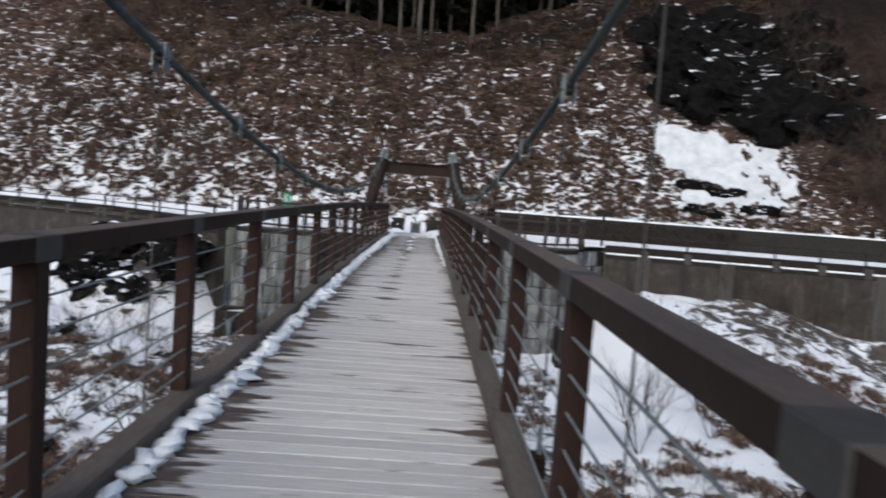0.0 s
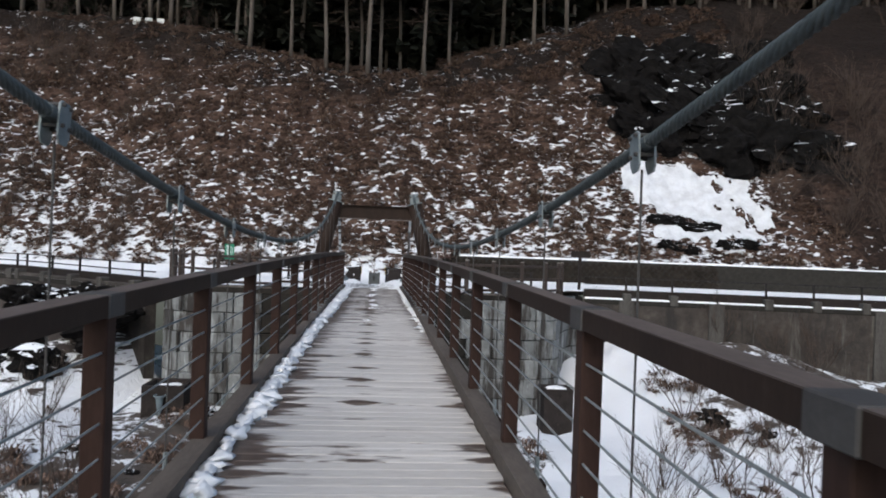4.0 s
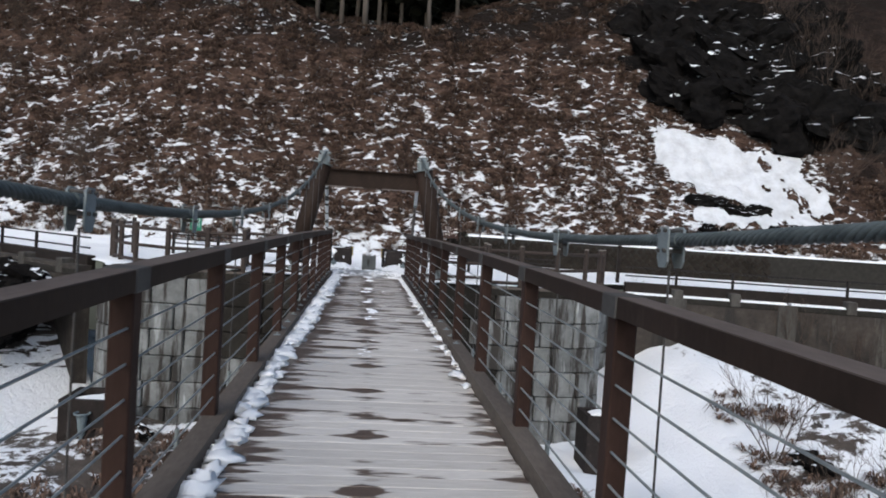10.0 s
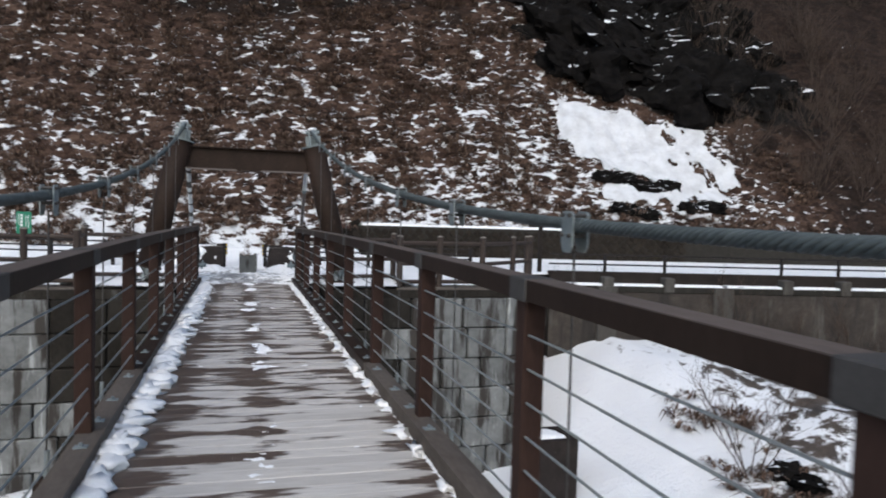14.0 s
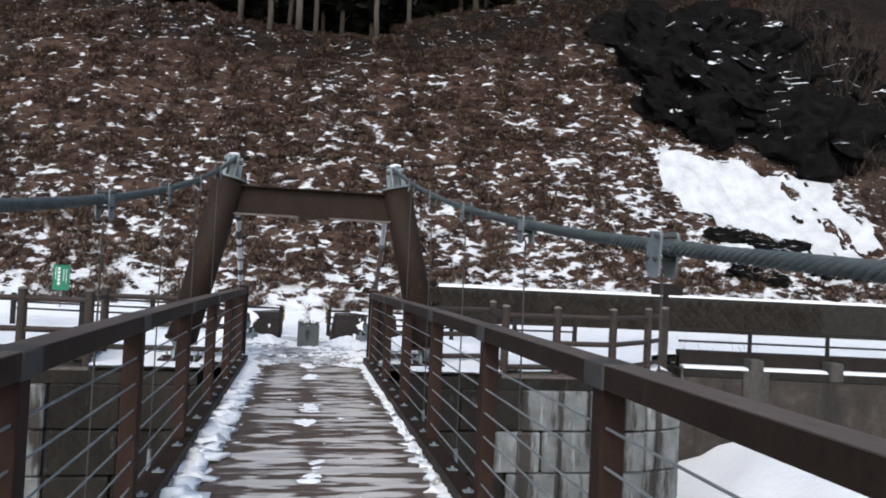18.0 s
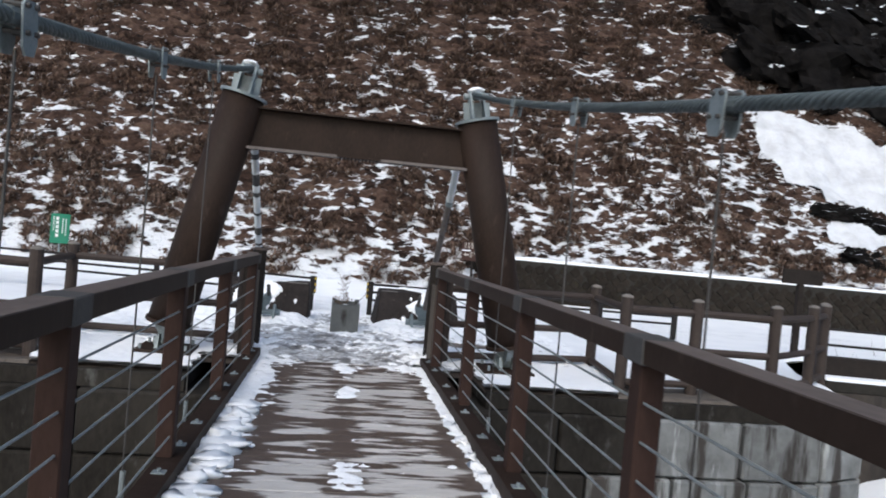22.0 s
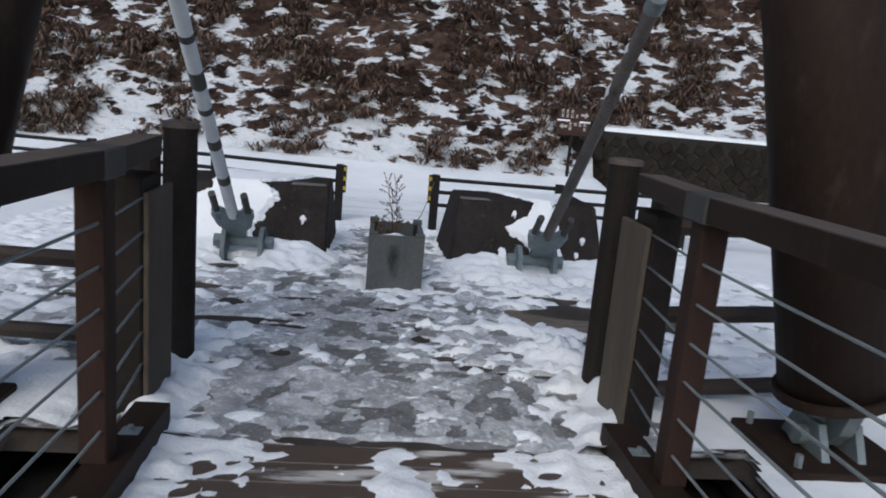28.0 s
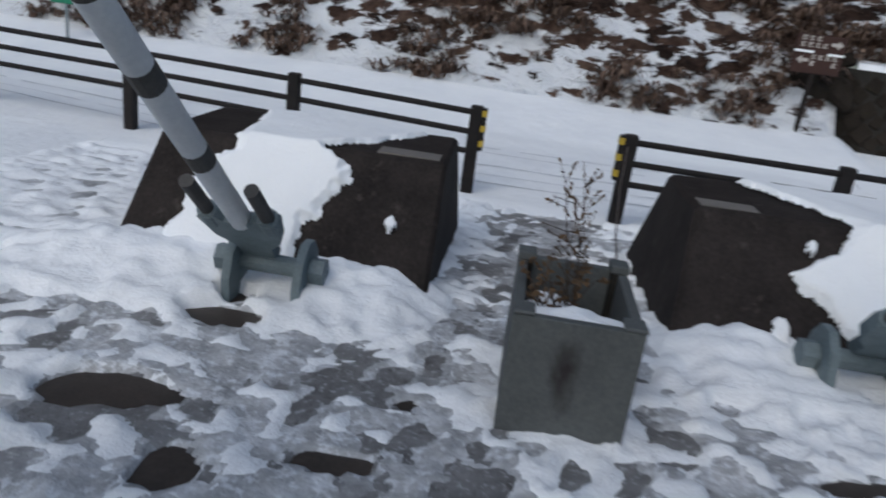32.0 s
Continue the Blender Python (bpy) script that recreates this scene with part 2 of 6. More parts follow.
def slope_build(t, p):
    v = place_of(t)
    x, z = axis_of(t, v, 0), axis_of(t, v, 2)
    warp = node(t, "ShaderNodeTexNoise", {"Vector": v, "Scale": 2.6, "Detail": 3.0}).outputs["Color"]
    bent = node(t, "ShaderNodeVectorMath", {0: v, 1: node(t, "ShaderNodeVectorMath", {0: warp, 1: (0.6, 0.6, 0.45)}, operation="MULTIPLY").outputs[0]}, operation="ADD").outputs[0]
    vor = node(t, "ShaderNodeTexVoronoi", {"Vector": node(t, "ShaderNodeMapping", {"Vector": bent, "Scale": (1.2, 1.7, 2.0)}).outputs[0], "Scale": 1.9})
    far, cell = vor.outputs["Distance"], axis_of(t, vor.outputs["Color"], 0)
    grain = noise_of(t, v, 7.0, 7, 0.7)
    c = ramp_of(t, math_of(t, "ADD", math_of(t, "MULTIPLY", grain, 0.75), math_of(t, "MULTIPLY", cell, 0.25)), [(0.34, (0.015, 0.0088, 0.0064)), (0.52, (0.060, 0.0355, 0.026)), (0.72, (0.128, 0.084, 0.062))])
    # litter under the forest, darker uphill: the canopy's shade is mixed into its colour
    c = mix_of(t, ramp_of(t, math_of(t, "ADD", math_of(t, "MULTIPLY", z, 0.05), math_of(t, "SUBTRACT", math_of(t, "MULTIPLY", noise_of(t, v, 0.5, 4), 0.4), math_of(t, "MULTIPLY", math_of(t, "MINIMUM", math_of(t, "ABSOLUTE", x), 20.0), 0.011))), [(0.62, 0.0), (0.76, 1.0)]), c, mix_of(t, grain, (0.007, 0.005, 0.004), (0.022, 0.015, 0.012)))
    # thicket floor beyond the rocks, with the thicket's shade put into its colour
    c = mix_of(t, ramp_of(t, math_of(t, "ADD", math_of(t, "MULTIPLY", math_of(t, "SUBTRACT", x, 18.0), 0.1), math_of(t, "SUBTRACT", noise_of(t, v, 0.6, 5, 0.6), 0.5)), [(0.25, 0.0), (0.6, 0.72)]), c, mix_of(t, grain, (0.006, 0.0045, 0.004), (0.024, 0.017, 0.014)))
    # snow lies between the tussocks and on flatter ledges, thinner uphill
    flake = noise_of(t, place_of(t, (0.8, 1.5, 1.9)), 3.1, 7, 0.72, 0.5)
    low = math_of(t, "MULTIPLY", math_of(t, "MAXIMUM", math_of(t, "SUBTRACT", 1.5, z), 0.0), 0.13)
    up = math_of(t, "MULTIPLY", math_of(t, "SUBTRACT", up_of(t), 0.72), 0.3)
    big = math_of(t, "MULTIPLY", math_of(t, "SUBTRACT", noise_of(t, v, 0.25, 3), 0.5), 0.22)
    fade = math_of(t, "MULTIPLY", math_of(t, "MAXIMUM", math_of(t, "SUBTRACT", z, 2.0), 0.0), 0.0115)
    fade = math_of(t, "ADD", fade, math_of(t, "MULTIPLY", math_of(t, "MINIMUM", math_of(t, "MAXIMUM", math_of(t, "SUBTRACT", x, 20.5), 0.0), 3.0), 0.05))
    side = math_of(t, "MULTIPLY", math_of(t, "MAXIMUM", math_of(t, "SUBTRACT", 1.0, math_of(t, "MULTIPLY", math_of(t, "ABSOLUTE", math_of(t, "SUBTRACT", x, 11.0)), 0.22)), 0.0), 0.055)
    west = math_of(t, "MULTIPLY", math_of(t, "MINIMUM", math_of(t, "MAXIMUM", math_of(t, "SUBTRACT", -4.5, x), 0.0), 3.0), 0.008)
    fade = math_of(t, "SUBTRACT", fade, math_of(t, "ADD", side, west))
    s = math_of(t, "ADD", math_of(t, "ADD", math_of(t, "MULTIPLY", far, 0.42), flake), math_of(t, "ADD", low, math_of(t, "ADD", up, big)))
    snow = ramp_of(t, math_of(t, "SUBTRACT", s, fade), [(0.757, 0), (0.79, 0.6), (0.83, 1)])
    # black rock face breaking through the turf, with little snow on it
    y = axis_of(t, v, 1)
    inner = math_of(t, "MINIMUM", math_of(t, "MULTIPLY", math_of(t, "SUBTRACT", x, 14.6), 0.5), math_of(t, "MULTIPLY", math_of(t, "SUBTRACT", math_of(t, "ADD", y, math_of(t, "MULTIPLY", x, 0.36)), 19.9), 0.8))
    inner = math_of(t, "MINIMUM", inner, math_of(t, "MINIMUM", math_of(t, "MULTIPLY", math_of(t, "SUBTRACT", 26.5, x), 0.3), math_of(t, "MULTIPLY", math_of(t, "SUBTRACT", 21.5, y), 0.4)))
    rock = ramp_of(t, math_of(t, "ADD", inner, math_of(t, "MULTIPLY", math_of(t, "SUBTRACT", noise_of(t, v, 0.8, 6, 0.7), 0.5), 2.2)), [(0.25, 0), (0.5, 1)])
    c = mix_of(t, rock, c, mix_of(t, grain, (0.004, 0.0038, 0.0038), (0.022, 0.019, 0.0175)))
    snow = math_of(t, "MULTIPLY", snow, math_of(t, "SUBTRACT", 1.0, math_of(t, "MULTIPLY", rock, 0.93)))
    c = mix_of(t, snow, c, (0.76, 0.78, 0.81))
    t.links.new(c, p.inputs["Base Color"])
    p.inputs["Roughness"].default_value = 0.95
    p.inputs["Specular IOR Level"].default_value = 0.15
    mound = math_of(t, "SUBTRACT", math_of(t, "MULTIPLY", grain, 0.5), far)
    bump_of(t, p, mound, 0.9, 0.22)


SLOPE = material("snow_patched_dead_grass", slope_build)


def bed_build(t, p):
    v = place_of(t)
    c = ramp_of(t, noise_of(t, v, 1.6, 8, 0.7), [(0.3, (0.03, 0.025, 0.022)), (0.6, (0.085, 0.066, 0.052)), (0.8, (0.15, 0.12, 0.095))])
    wave = noise_of(t, place_of(t, (1, 1, 1)), 1.5, 8, 0.72, 0.4)
    big = math_of(t, "MULTIPLY", math_of(t, "SUBTRACT", noise_of(t, v, 0.16, 2), 0.5), 0.55)
    x, y = axis_of(t, v, 0), axis_of(t, v, 1)
    off = math_of(t, "DIVIDE", math_of(t, "SUBTRACT", x, math_of(t, "ADD", 6.9, math_of(t, "MULTIPLY", y, 0.08))), 2.3)
    drift = math_of(t, "MULTIPLY", math_of(t, "MAXIMUM", math_of(t, "SUBTRACT", 1.0, math_of(t, "MULTIPLY", off, off)), 0.0), math_of(t, "MULTIPLY", math_of(t, "MINIMUM", math_of(t, "MAXIMUM", math_of(t, "MULTIPLY", math_of(t, "ADD", y, 14.5), 0.33), 0.0), 1.0), 0.4))
    scrub = math_of(t, "MULTIPLY", math_of(t, "MINIMUM", math_of(t, "MAXIMUM", math_of(t, "SUBTRACT", x, 9.5), 0.0), 3.0), 0.026)
    near = math_of(t, "MULTIPLY", math_of(t, "MINIMUM", math_of(t, "MAXIMUM", math_of(t, "SUBTRACT", -12.0, y), 0.0), 4.0), 0.042)
    shore = math_of(t, "MULTIPLY", math_of(t, "MAXIMUM", math_of(t, "SUBTRACT", 1.0, math_of(t, "MULTIPLY", math_of(t, "ABSOLUTE", math_of(t, "ADD", x, 5.0)), 0.28)), 0.0), 0.13)
    scrub = math_of(t, "ADD", math_of(t, "ADD", scrub, near), shore)
    snow = ramp_of(t, math_of(t, "SUBTRACT", math_of(t, "ADD", math_of(t, "ADD", wave, big), drift), scrub), [(0.40, 0), (0.45, 1)])
    c = mix_of(t, snow, c, (0.83, 0.85, 0.88))
    t.links.new(c, p.inputs["Base Color"])
    p.inputs["Roughness"].default_value = 0.9
    bump_of(t, p, noise_of(t, v, 7, 6, 0.7), 0.7, 0.1)


BED = material("snowy_river_bed", bed_build)


def bank_build(t, p):
    v = place_of(t)
    c = ramp_of(t, noise_of(t, v, 2.0, 8, 0.7), [(0.3, (0.016, 0.012, 0.010)), (0.6, (0.05, 0.038, 0.031)), (0.8, (0.09, 0.072, 0.06))])
    ledge = noise_of(t, place_of(t, (0.7, 0.7, 2.6)), 1.6, 7, 0.68, 0.6)
    low = math_of(t, "MULTIPLY", math_of(t, "MAXIMUM", math_of(t, "SUBTRACT", -2.0, axis_of(t, v, 2)), 0.0), 0.16)
    snow = ramp_of(t, math_of(t, "ADD", ledge, low), [(0.56, 0), (0.60, 1)])
    t.links.new(mix_of(t, snow, c, (0.80, 0.82, 0.85)), p.inputs["Base Color"])
    p.inputs["Roughness"].default_value = 0.92
    bump_of(t, p, noise_of(t, v, 5, 6, 0.7), 0.8, 0.12)


BANK = material("earth_bank_with_snowy_ledges", bank_build)


def slush_build(t, p):
    v = place_of(t)
    c = ramp_of(t, noise_of(t, v, 7, 6, 0.65), [(0.3, (0.28, 0.28, 0.285)), (0.5, (0.44, 0.445, 0.455)), (0.68, (0.66, 0.67, 0.69))])
    c = mix_of(t, ramp_of(t, noise_of(t, v, 3.1, 6, 0.65), [(0.5, 0), (0.66, 0.7)]), c, (0.20, 0.195, 0.195))
    crumbs = math_of(t, "ADD", math_of(t, "MULTIPLY", noise_of(t, v, 34, 4, 0.6), 0.6), math_of(t, "MULTIPLY", noise_of(t, v, 9, 4, 0.6), 0.4))
    c = mix_of(t, ramp_of(t, crumbs, [(0.5, 0), (0.6, 0.85)]), c, (0.74, 0.76, 0.79))
    t.links.new(c, p.inputs["Base Color"])
    p.inputs["Roughness"].default_value = 0.5
    bump_of(t, p, noise_of(t, v, 22, 5), 0.6, 0.02)


GREYSLUSH = material("grey_slush", slush_build)


def wetslush_build(t, p):
    v = place_of(t)
    c = ramp_of(t, noise_of(t, v, 6, 6, 0.65), [(0.3, (0.10, 0.096, 0.095)), (0.7, (0.27, 0.267, 0.27))])
    c = mix_of(t, ramp_of(t, noise_of(t, v, 14, 5, 0.7), [(0.58, 0), (0.68, 0.8)]), c, (0.06, 0.053, 0.05))
    c = mix_of(t, ramp_of(t, noise_of(t, v, 40, 4, 0.6), [(0.57, 0), (0.66, 0.7)]), c, (0.5, 0.51, 0.53))
    t.links.new(c, p.inputs["Base Color"])
    p.inputs["Roughness"].default_value = 0.35
    bump_of(t, p, noise_of(t, v, 30, 5), 0.5, 0.015)


WETSLUSH = material("wet_dark_slush", wetslush_build)
WETSLAB = paint("wet_dark_slab", (0.030, 0.024, 0.020), (0.075, 0.06, 0.05), 0.45, 0, 5.0)
BOARDS = paint("bare_boards", (0.07, 0.054, 0.044), (0.30, 0.25, 0.205), 0.65, 0, 2.2, (0.6, 5, 1), per=0.5)


def concrete_build(t, p):
    v = place_of(t)
    base = ramp_of(t, noise_of(t, v, 2.5, 7, 0.65), [(0.3, (0.095, 0.098, 0.096)), (0.7, (0.23, 0.24, 0.238))])
    streak = noise_of(t, place_of(t, (1.6, 1.6, 0.22)), 2.0, 5, 0.62)
    c = mix_of(t, ramp_of(t, streak, [(0.42, 1), (0.50, 0)]), base, (0.034, 0.029, 0.025))
    c = mix_of(t, ramp_of(t, streak, [(0.60, 0), (0.66, 0.8)]), c, (0.40, 0.42, 0.42))
    c = mix_of(t, 1.0, c, node(t, "ShaderNodeCombineColor", {0: vary(t, 0.5), 1: vary(t, 0.5), 2: vary(t, 0.5)}).outputs[0], "MULTIPLY")
    t.links.new(c, p.inputs["Base Color"])
    p.inputs["Roughness"].default_value = 0.85
    bump_of(t, p, noise_of(t, v, 18, 5), 0.5, 0.01)


CONCRETE = material("stained_concrete", concrete_build)
MOSSBLOCK = paint("mossy_dark_block", (0.010, 0.0085, 0.0072), (0.040, 0.036, 0.031), 0.9, 0, 1.6, (1, 1, 0.45), 0.5, spots=(0.075, 0.075, 0.07), per=0.3, gloss=0.15)
WALLSTONE = paint("mossy_wall_stone", (0.010, 0.0082, 0.0066), (0.032, 0.026, 0.021), 0.9, 0, 3.0, bump=0.6, spots=(0.030, 0.027, 0.014), per=0.3, gloss=0.13)
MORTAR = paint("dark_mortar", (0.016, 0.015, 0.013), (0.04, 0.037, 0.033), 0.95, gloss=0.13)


def river_build(t, p):
    v = place_of(t)
    base = ramp_of(t, noise_of(t, v, 1.8, 8, 0.7), [(0.3, (0.016, 0.013, 0.011)), (0.55, (0.043, 0.035, 0.029)), (0.75, (0.085, 0.073, 0.062))])
    streak = noise_of(t, place_of(t, (1.3, 1.3, 0.16)), 1.5, 6, 0.66)
    c = mix_of(t, ramp_of(t, streak, [(0.58, 0), (0.7, 0.8)]), base, (0.13, 0.125, 0.112))
    c = mix_of(t, ramp_of(t, streak, [(0.36, 1), (0.45, 0)]), c, (0.02, 0.017, 0.015))
    t.links.new(c, p.inputs["Base Color"])
    p.inputs["Roughness"].default_value = 0.9
    bump_of(t, p, noise_of(t, v, 12, 6), 0.6, 0.03)


RIVERWALL = material("stained_river_wall", river_build)


PILASTER = paint("streaked_pilaster", (0.03, 0.026, 0.023), (0.10, 0.095, 0.087), 0.85, 0, 1.8, (1.5, 1.5, 0.3), 0.4)


# ---- mesh helpers ----
def part(name, bm, mat, parent=None, label="", smooth=False):
    me = bpy.data.meshes.new(name)
    if smooth:
        for f in bm.faces:
            f.smooth = True
    bm.to_mesh(me)
    bm.free()
    me.materials.append(mat)
    ob = new(name, me)
    ob.parent = parent
    if label:
        ob["label"] = label
    return ob


def thing(name, label, category, group="", kind="", at=(0, 0, 0)):
    ob = new(name)
    ob.location = at
    return tagged(ob, label, category, group, kind)


def box(x0, x1, y0, y1, z0, z1, bevel=0.0, bm=None):
    bm = bm or bmesh.new()
    m = Matrix.LocRotScale(((x0 + x1) / 2, (y0 + y1) / 2, (z0 + z1) / 2), None, (x1 - x0, y1 - y0, z1 - z0))
    r = bmesh.ops.create_cube(bm, size=1, matrix=m)
    if bevel:
        es = list({e for v in r["verts"] for e in v.link_edges})
        bmesh.ops.bevel(bm, geom=es, offset=bevel, segments=1, affect="EDGES")
    return bm


def prism(poly, depth, bm=None, axis="y"):
    """A solid of an outline (list of 2D points) pushed along an axis."""
    bm = bm or bmesh.new()
    a, b = depth
    put = {"y": lambda u, w, d: (u, d, w), "x": lambda u, w, d: (d, u, w), "z": lambda u, w, d: (u, w, d)}[axis]
    lo = [bm.verts.new(put(u, w, a)) for u, w in poly]
    hi = [bm.verts.new(put(u, w, b)) for u, w in poly]
    bm.faces.new(lo)
    bm.faces.new(hi[::-1])
    n = len(poly)
    for k in range(n):
        bm.faces.new((lo[k], hi[k], hi[(k + 1) % n], lo[(k + 1) % n]))
    bmesh.ops.recalc_face_normals(bm, faces=bm.faces)
    return bm


def tube(pts, rad, n=8, bm=None, caps=True):
    """A round tube along points, rad a number or one per point."""
    bm = bm or bmesh.new()
    pts = [Vector(p) for p in pts]
    rads = rad if isinstance(rad, (list, tuple)) else [rad] * len(pts)
    rings = []
    side = None
    for k, p in enumerate(pts):
        d = (pts[min(k + 1, len(pts) - 1)] - pts[max(k - 1, 0)]).normalized()
        if side is None:
            side = d.cross(Vector((0.31, 0.17, 0.93))).normalized()
        side = (side - d * side.dot(d)).normalized()
        up = d.cross(side)
        rings.append([bm.verts.new(p + (side * math.cos(a) + up * math.sin(a)) * rads[k]) for a in (2 * math.pi * j / n for j in range(n))])
    for a, b in zip(rings, rings[1:]):
        for j in range(n):
            bm.faces.new((a[j], a[(j + 1) % n], b[(j + 1) % n], b[j]))
    if caps:
        bm.faces.new(rings[0][::-1])
        bm.faces.new(rings[-1])
    return bm


def lump(c, size, seed, bm=None, sub=2, rough=0.25):
    """An uneven lump: boulders, snow heaps."""
    bm = bm or bmesh.new()
    r = bmesh.ops.create_icosphere(bm, subdivisions=sub, radius=1.0)
    for v in r["verts"]:
        k = 1 + rough * noise.noise(v.co * 1.7 + Vector((seed * 7.1, seed * 3.3, seed))) * 1.6
        v.co = Vector((v.co.x * size[0] * k + c[0], v.co.y * size[1] * k + c[1], v.co.z * size[2] * k + c[2]))
    return bm


def sheet(xs, ys, height, mat, name, start=None):
    """A ground sheet over a grid of xs and ys, ys counted from start(x)."""
    start = start or (lambda x: 0.0)
    verts = [(x, start(x) + y, height(x, start(x) + y)) for y in ys for x in xs]
    w = len(xs)
    faces = [(j * w + i, j * w + i + 1, (j + 1) * w + i + 1, (j + 1) * w + i) for j in range(len(ys) - 1) for i in range(w - 1)]
    me = bpy.data.meshes.new(name)
    me.from_pydata(verts, [], faces)
    for f in me.polygons:
        f.use_smooth = True
    me.materials.append(mat)
    return new(name, me)


def steps(*stretches):
    out = []
    for a, b, d in stretches:
        n = max(1, round((b - a) / d))
        out += [a + (b - a) * k / n for k in range(n)]
    return out + [stretches[-1][1]]


# ---- plan ----
SPAN = -29.0          # near end of the bridge; the far end is at 0
MIDDLE = -14.49
PITCH, FIRST = 1.7042, -6.366


def deck(y):
    y = min(y, 0.0)
    return -0.02030 * y - 0.000626 * y * y


POSTS = [FIRST + PITCH * k for k in range(-13, 3)] + [-1.15]
CABLE_X = 1.172


def cable_z(y):
    d = (y - MIDDLE) ** 2
    return 1.497 + 0.0092 * d - 0.0000030 * d * d


def cable_x(y):
    return CABLE_X + 0.05 * (abs(y - MIDDLE) / 13.9) ** 2


def wall_y(x):
    """The stone wall behind the road, right of the bridge."""
    for (a, b), (c, d) in zip(WALL, WALL[1:]):
        if x <= c:
            return b + (d - b) * (x - a) / (c - a)
    return WALL[-1][1]


WALL = [(3.9, 10.35), (12.0, 8.97), (20.0, 7.6), (60.0, 0.8)]


def foot(x):
    """Where the hillside leaves the road or the ledge over the wall."""
    if x > 3.9:
        return wall_y(x) + 0.35
    return 9.5 + 0.08 * max(0.0, 1.0 - max(x, -8.0)) + 0.12 * max(0.0, -x - 8)


def crest(x):
    """How far up the slope the forest begins."""
    return 11.1 + (0.42 if x > 1 else 0.26) * min(14.0, max(0.0, abs(x - 1) - 3.5))


def hill(x, y):
    d = y - foot(x)
    if x > 3.9:
        base = 1.08 + (1.05 * d if d > 0 else 0.04 * d)
    else:
        base = 0.15 + (1.05 * d if d > 0 else 1.0 * d)
    if d > crest(x):
        base -= 0.7 * min(d - crest(x), 26)
    n = noise.noise(Vector((x * 0.16, y * 0.16, 0.3))) * 0.7 + noise.noise(Vector((x * 0.7, y * 0.7, 4.3))) * 0.3 + noise.noise(Vector((x * 2.1, y * 2.1, 9.3))) * 0.17
    n += noise.noise(Vector((x * 0.42, y * 0.3, 7.7))) * 0.3 * min(1.0, max(0.0, d - 4))
    return base + n * min(1.0, max(0.06, d * 0.5))


def brow(x):
    return (wall_y(x) + 0.2) if x > 3.9 else foot(x) - 0.9


def bed(x, y):
    z = -3.85 + 0.55 * noise.noise(Vector((x * 0.22, y * 0.22, 1.0))) + 0.22 * noise.noise(Vector((x * 0.8, y * 0.8, 5.0))) + 0.1 * noise.noise(Vector((x * 2.3, y * 2.3, 2.0)))
    z += 1.6 * max(0.0, min(1.0, (x - 5.5) / 4.0)) * max(0.0, min(1.0, (y + 9.0) / 8.0))
    z += 1.6 * max(0.0, min(1.0, (-x - 7.0) / 7.0)) * max(0.0, min(1.0, (y + 8.0) / 9.0))
    z -= 0.7 * max(0.0, min(1.0, (x - 13.0) / 4.0))
    bank_up = max(0.0, min(1.0, 1.0 - (2.5 - 0.18 * (x - 8.0) - y) / 8.0))
    z += 0.6 * bank_up * max(0.0, min(1.0, (x - 5.8) / 1.2)) * max(0.0, min(1.0, (19.0 - x) / 5.0))
    if y < -26.0:
        z += min(3.0, (-26.0 - y) * 1.6)
    z += 0.10 * max(0.0, abs(x) - 26)
    return z


def road_z(x, y):
    rise = max(0.0, min(1.0, (y - foot(x) + 1.9) / 2.0))
    return -0.02 - 0.12 * max(0.0, min(1.0, (y - 2.2) / 2.5)) + (0.28 if x < 3.9 else 0.1) * rise + 0.012 * noise.noise(Vector((x * 1.3, y * 1.3, 0)))


# ---- ground ----
river_bed = sheet(steps((-300, -60, 40), (-60, -24, 3), (-24, 24, 0.4), (24, 60, 3), (60, 300, 40)), steps((-300, -60, 40), (-60, -30, 4), (-30, 8, 0.4)), bed, BED, "ground")
tagged(river_bed, "snowy river bed with bare brown scrub and stones", "ground", kind="structure")
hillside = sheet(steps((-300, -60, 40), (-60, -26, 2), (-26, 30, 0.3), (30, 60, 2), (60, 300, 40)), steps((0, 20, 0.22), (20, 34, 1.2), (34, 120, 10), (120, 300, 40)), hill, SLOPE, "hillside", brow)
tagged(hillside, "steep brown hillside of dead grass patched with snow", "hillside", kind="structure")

# ---- road, platform and walls ----
EDGE_R = [(5.3, -1.46), (5.95, -1.2), (6.25, -0.6), (6.5, 0.6), (7.2, 2.0), (8.0, 2.47), (13.0, 1.58), (24.0, -0.37), (60.0, -6.74)]
EDGE_L = [(-5.7, -1.46), (-6.15, -1.25), (-6.43, -0.95), (-6.6, -0.4), (-7.2, 0.4), (-14.2, 6.3), (-20.2, 9.2), (-40.0, 13.5)]


def edge_y(x):
    """The river side of the road and platform."""
    pts = sorted(EDGE_L + EDGE_R)
    for (a, b), (c, d) in zip(pts, pts[1:]):
        if a <= x <= c:
            return b + (d - b) * (x - a) / (c - a)
    return pts[0][1] if x < pts[0][0] else pts[-1][1]


def plateau(name, mat, xs, near, far, label):
    bm = bmesh.new()
    cols = []
    for x in xs:
        a, b = near(x), far(x)
        n = 40
        lift = 0.03 if mat == SNOW else 0.004
        cols.append([bm.verts.new((x, a + (b - a) * k / n, road_z(x, a + (b - a) * k / n) + (lift if k else lift - 0.05))) for k in range(n + 1)])
    for p, q in zip(cols, cols[1:]):
        for k in range(40):
            f = bm.faces.new((p[k], q[k], q[k + 1], p[k + 1]))
            f.smooth = True
    return tagged(part(name, bm, mat), label, "ground", kind="structure")


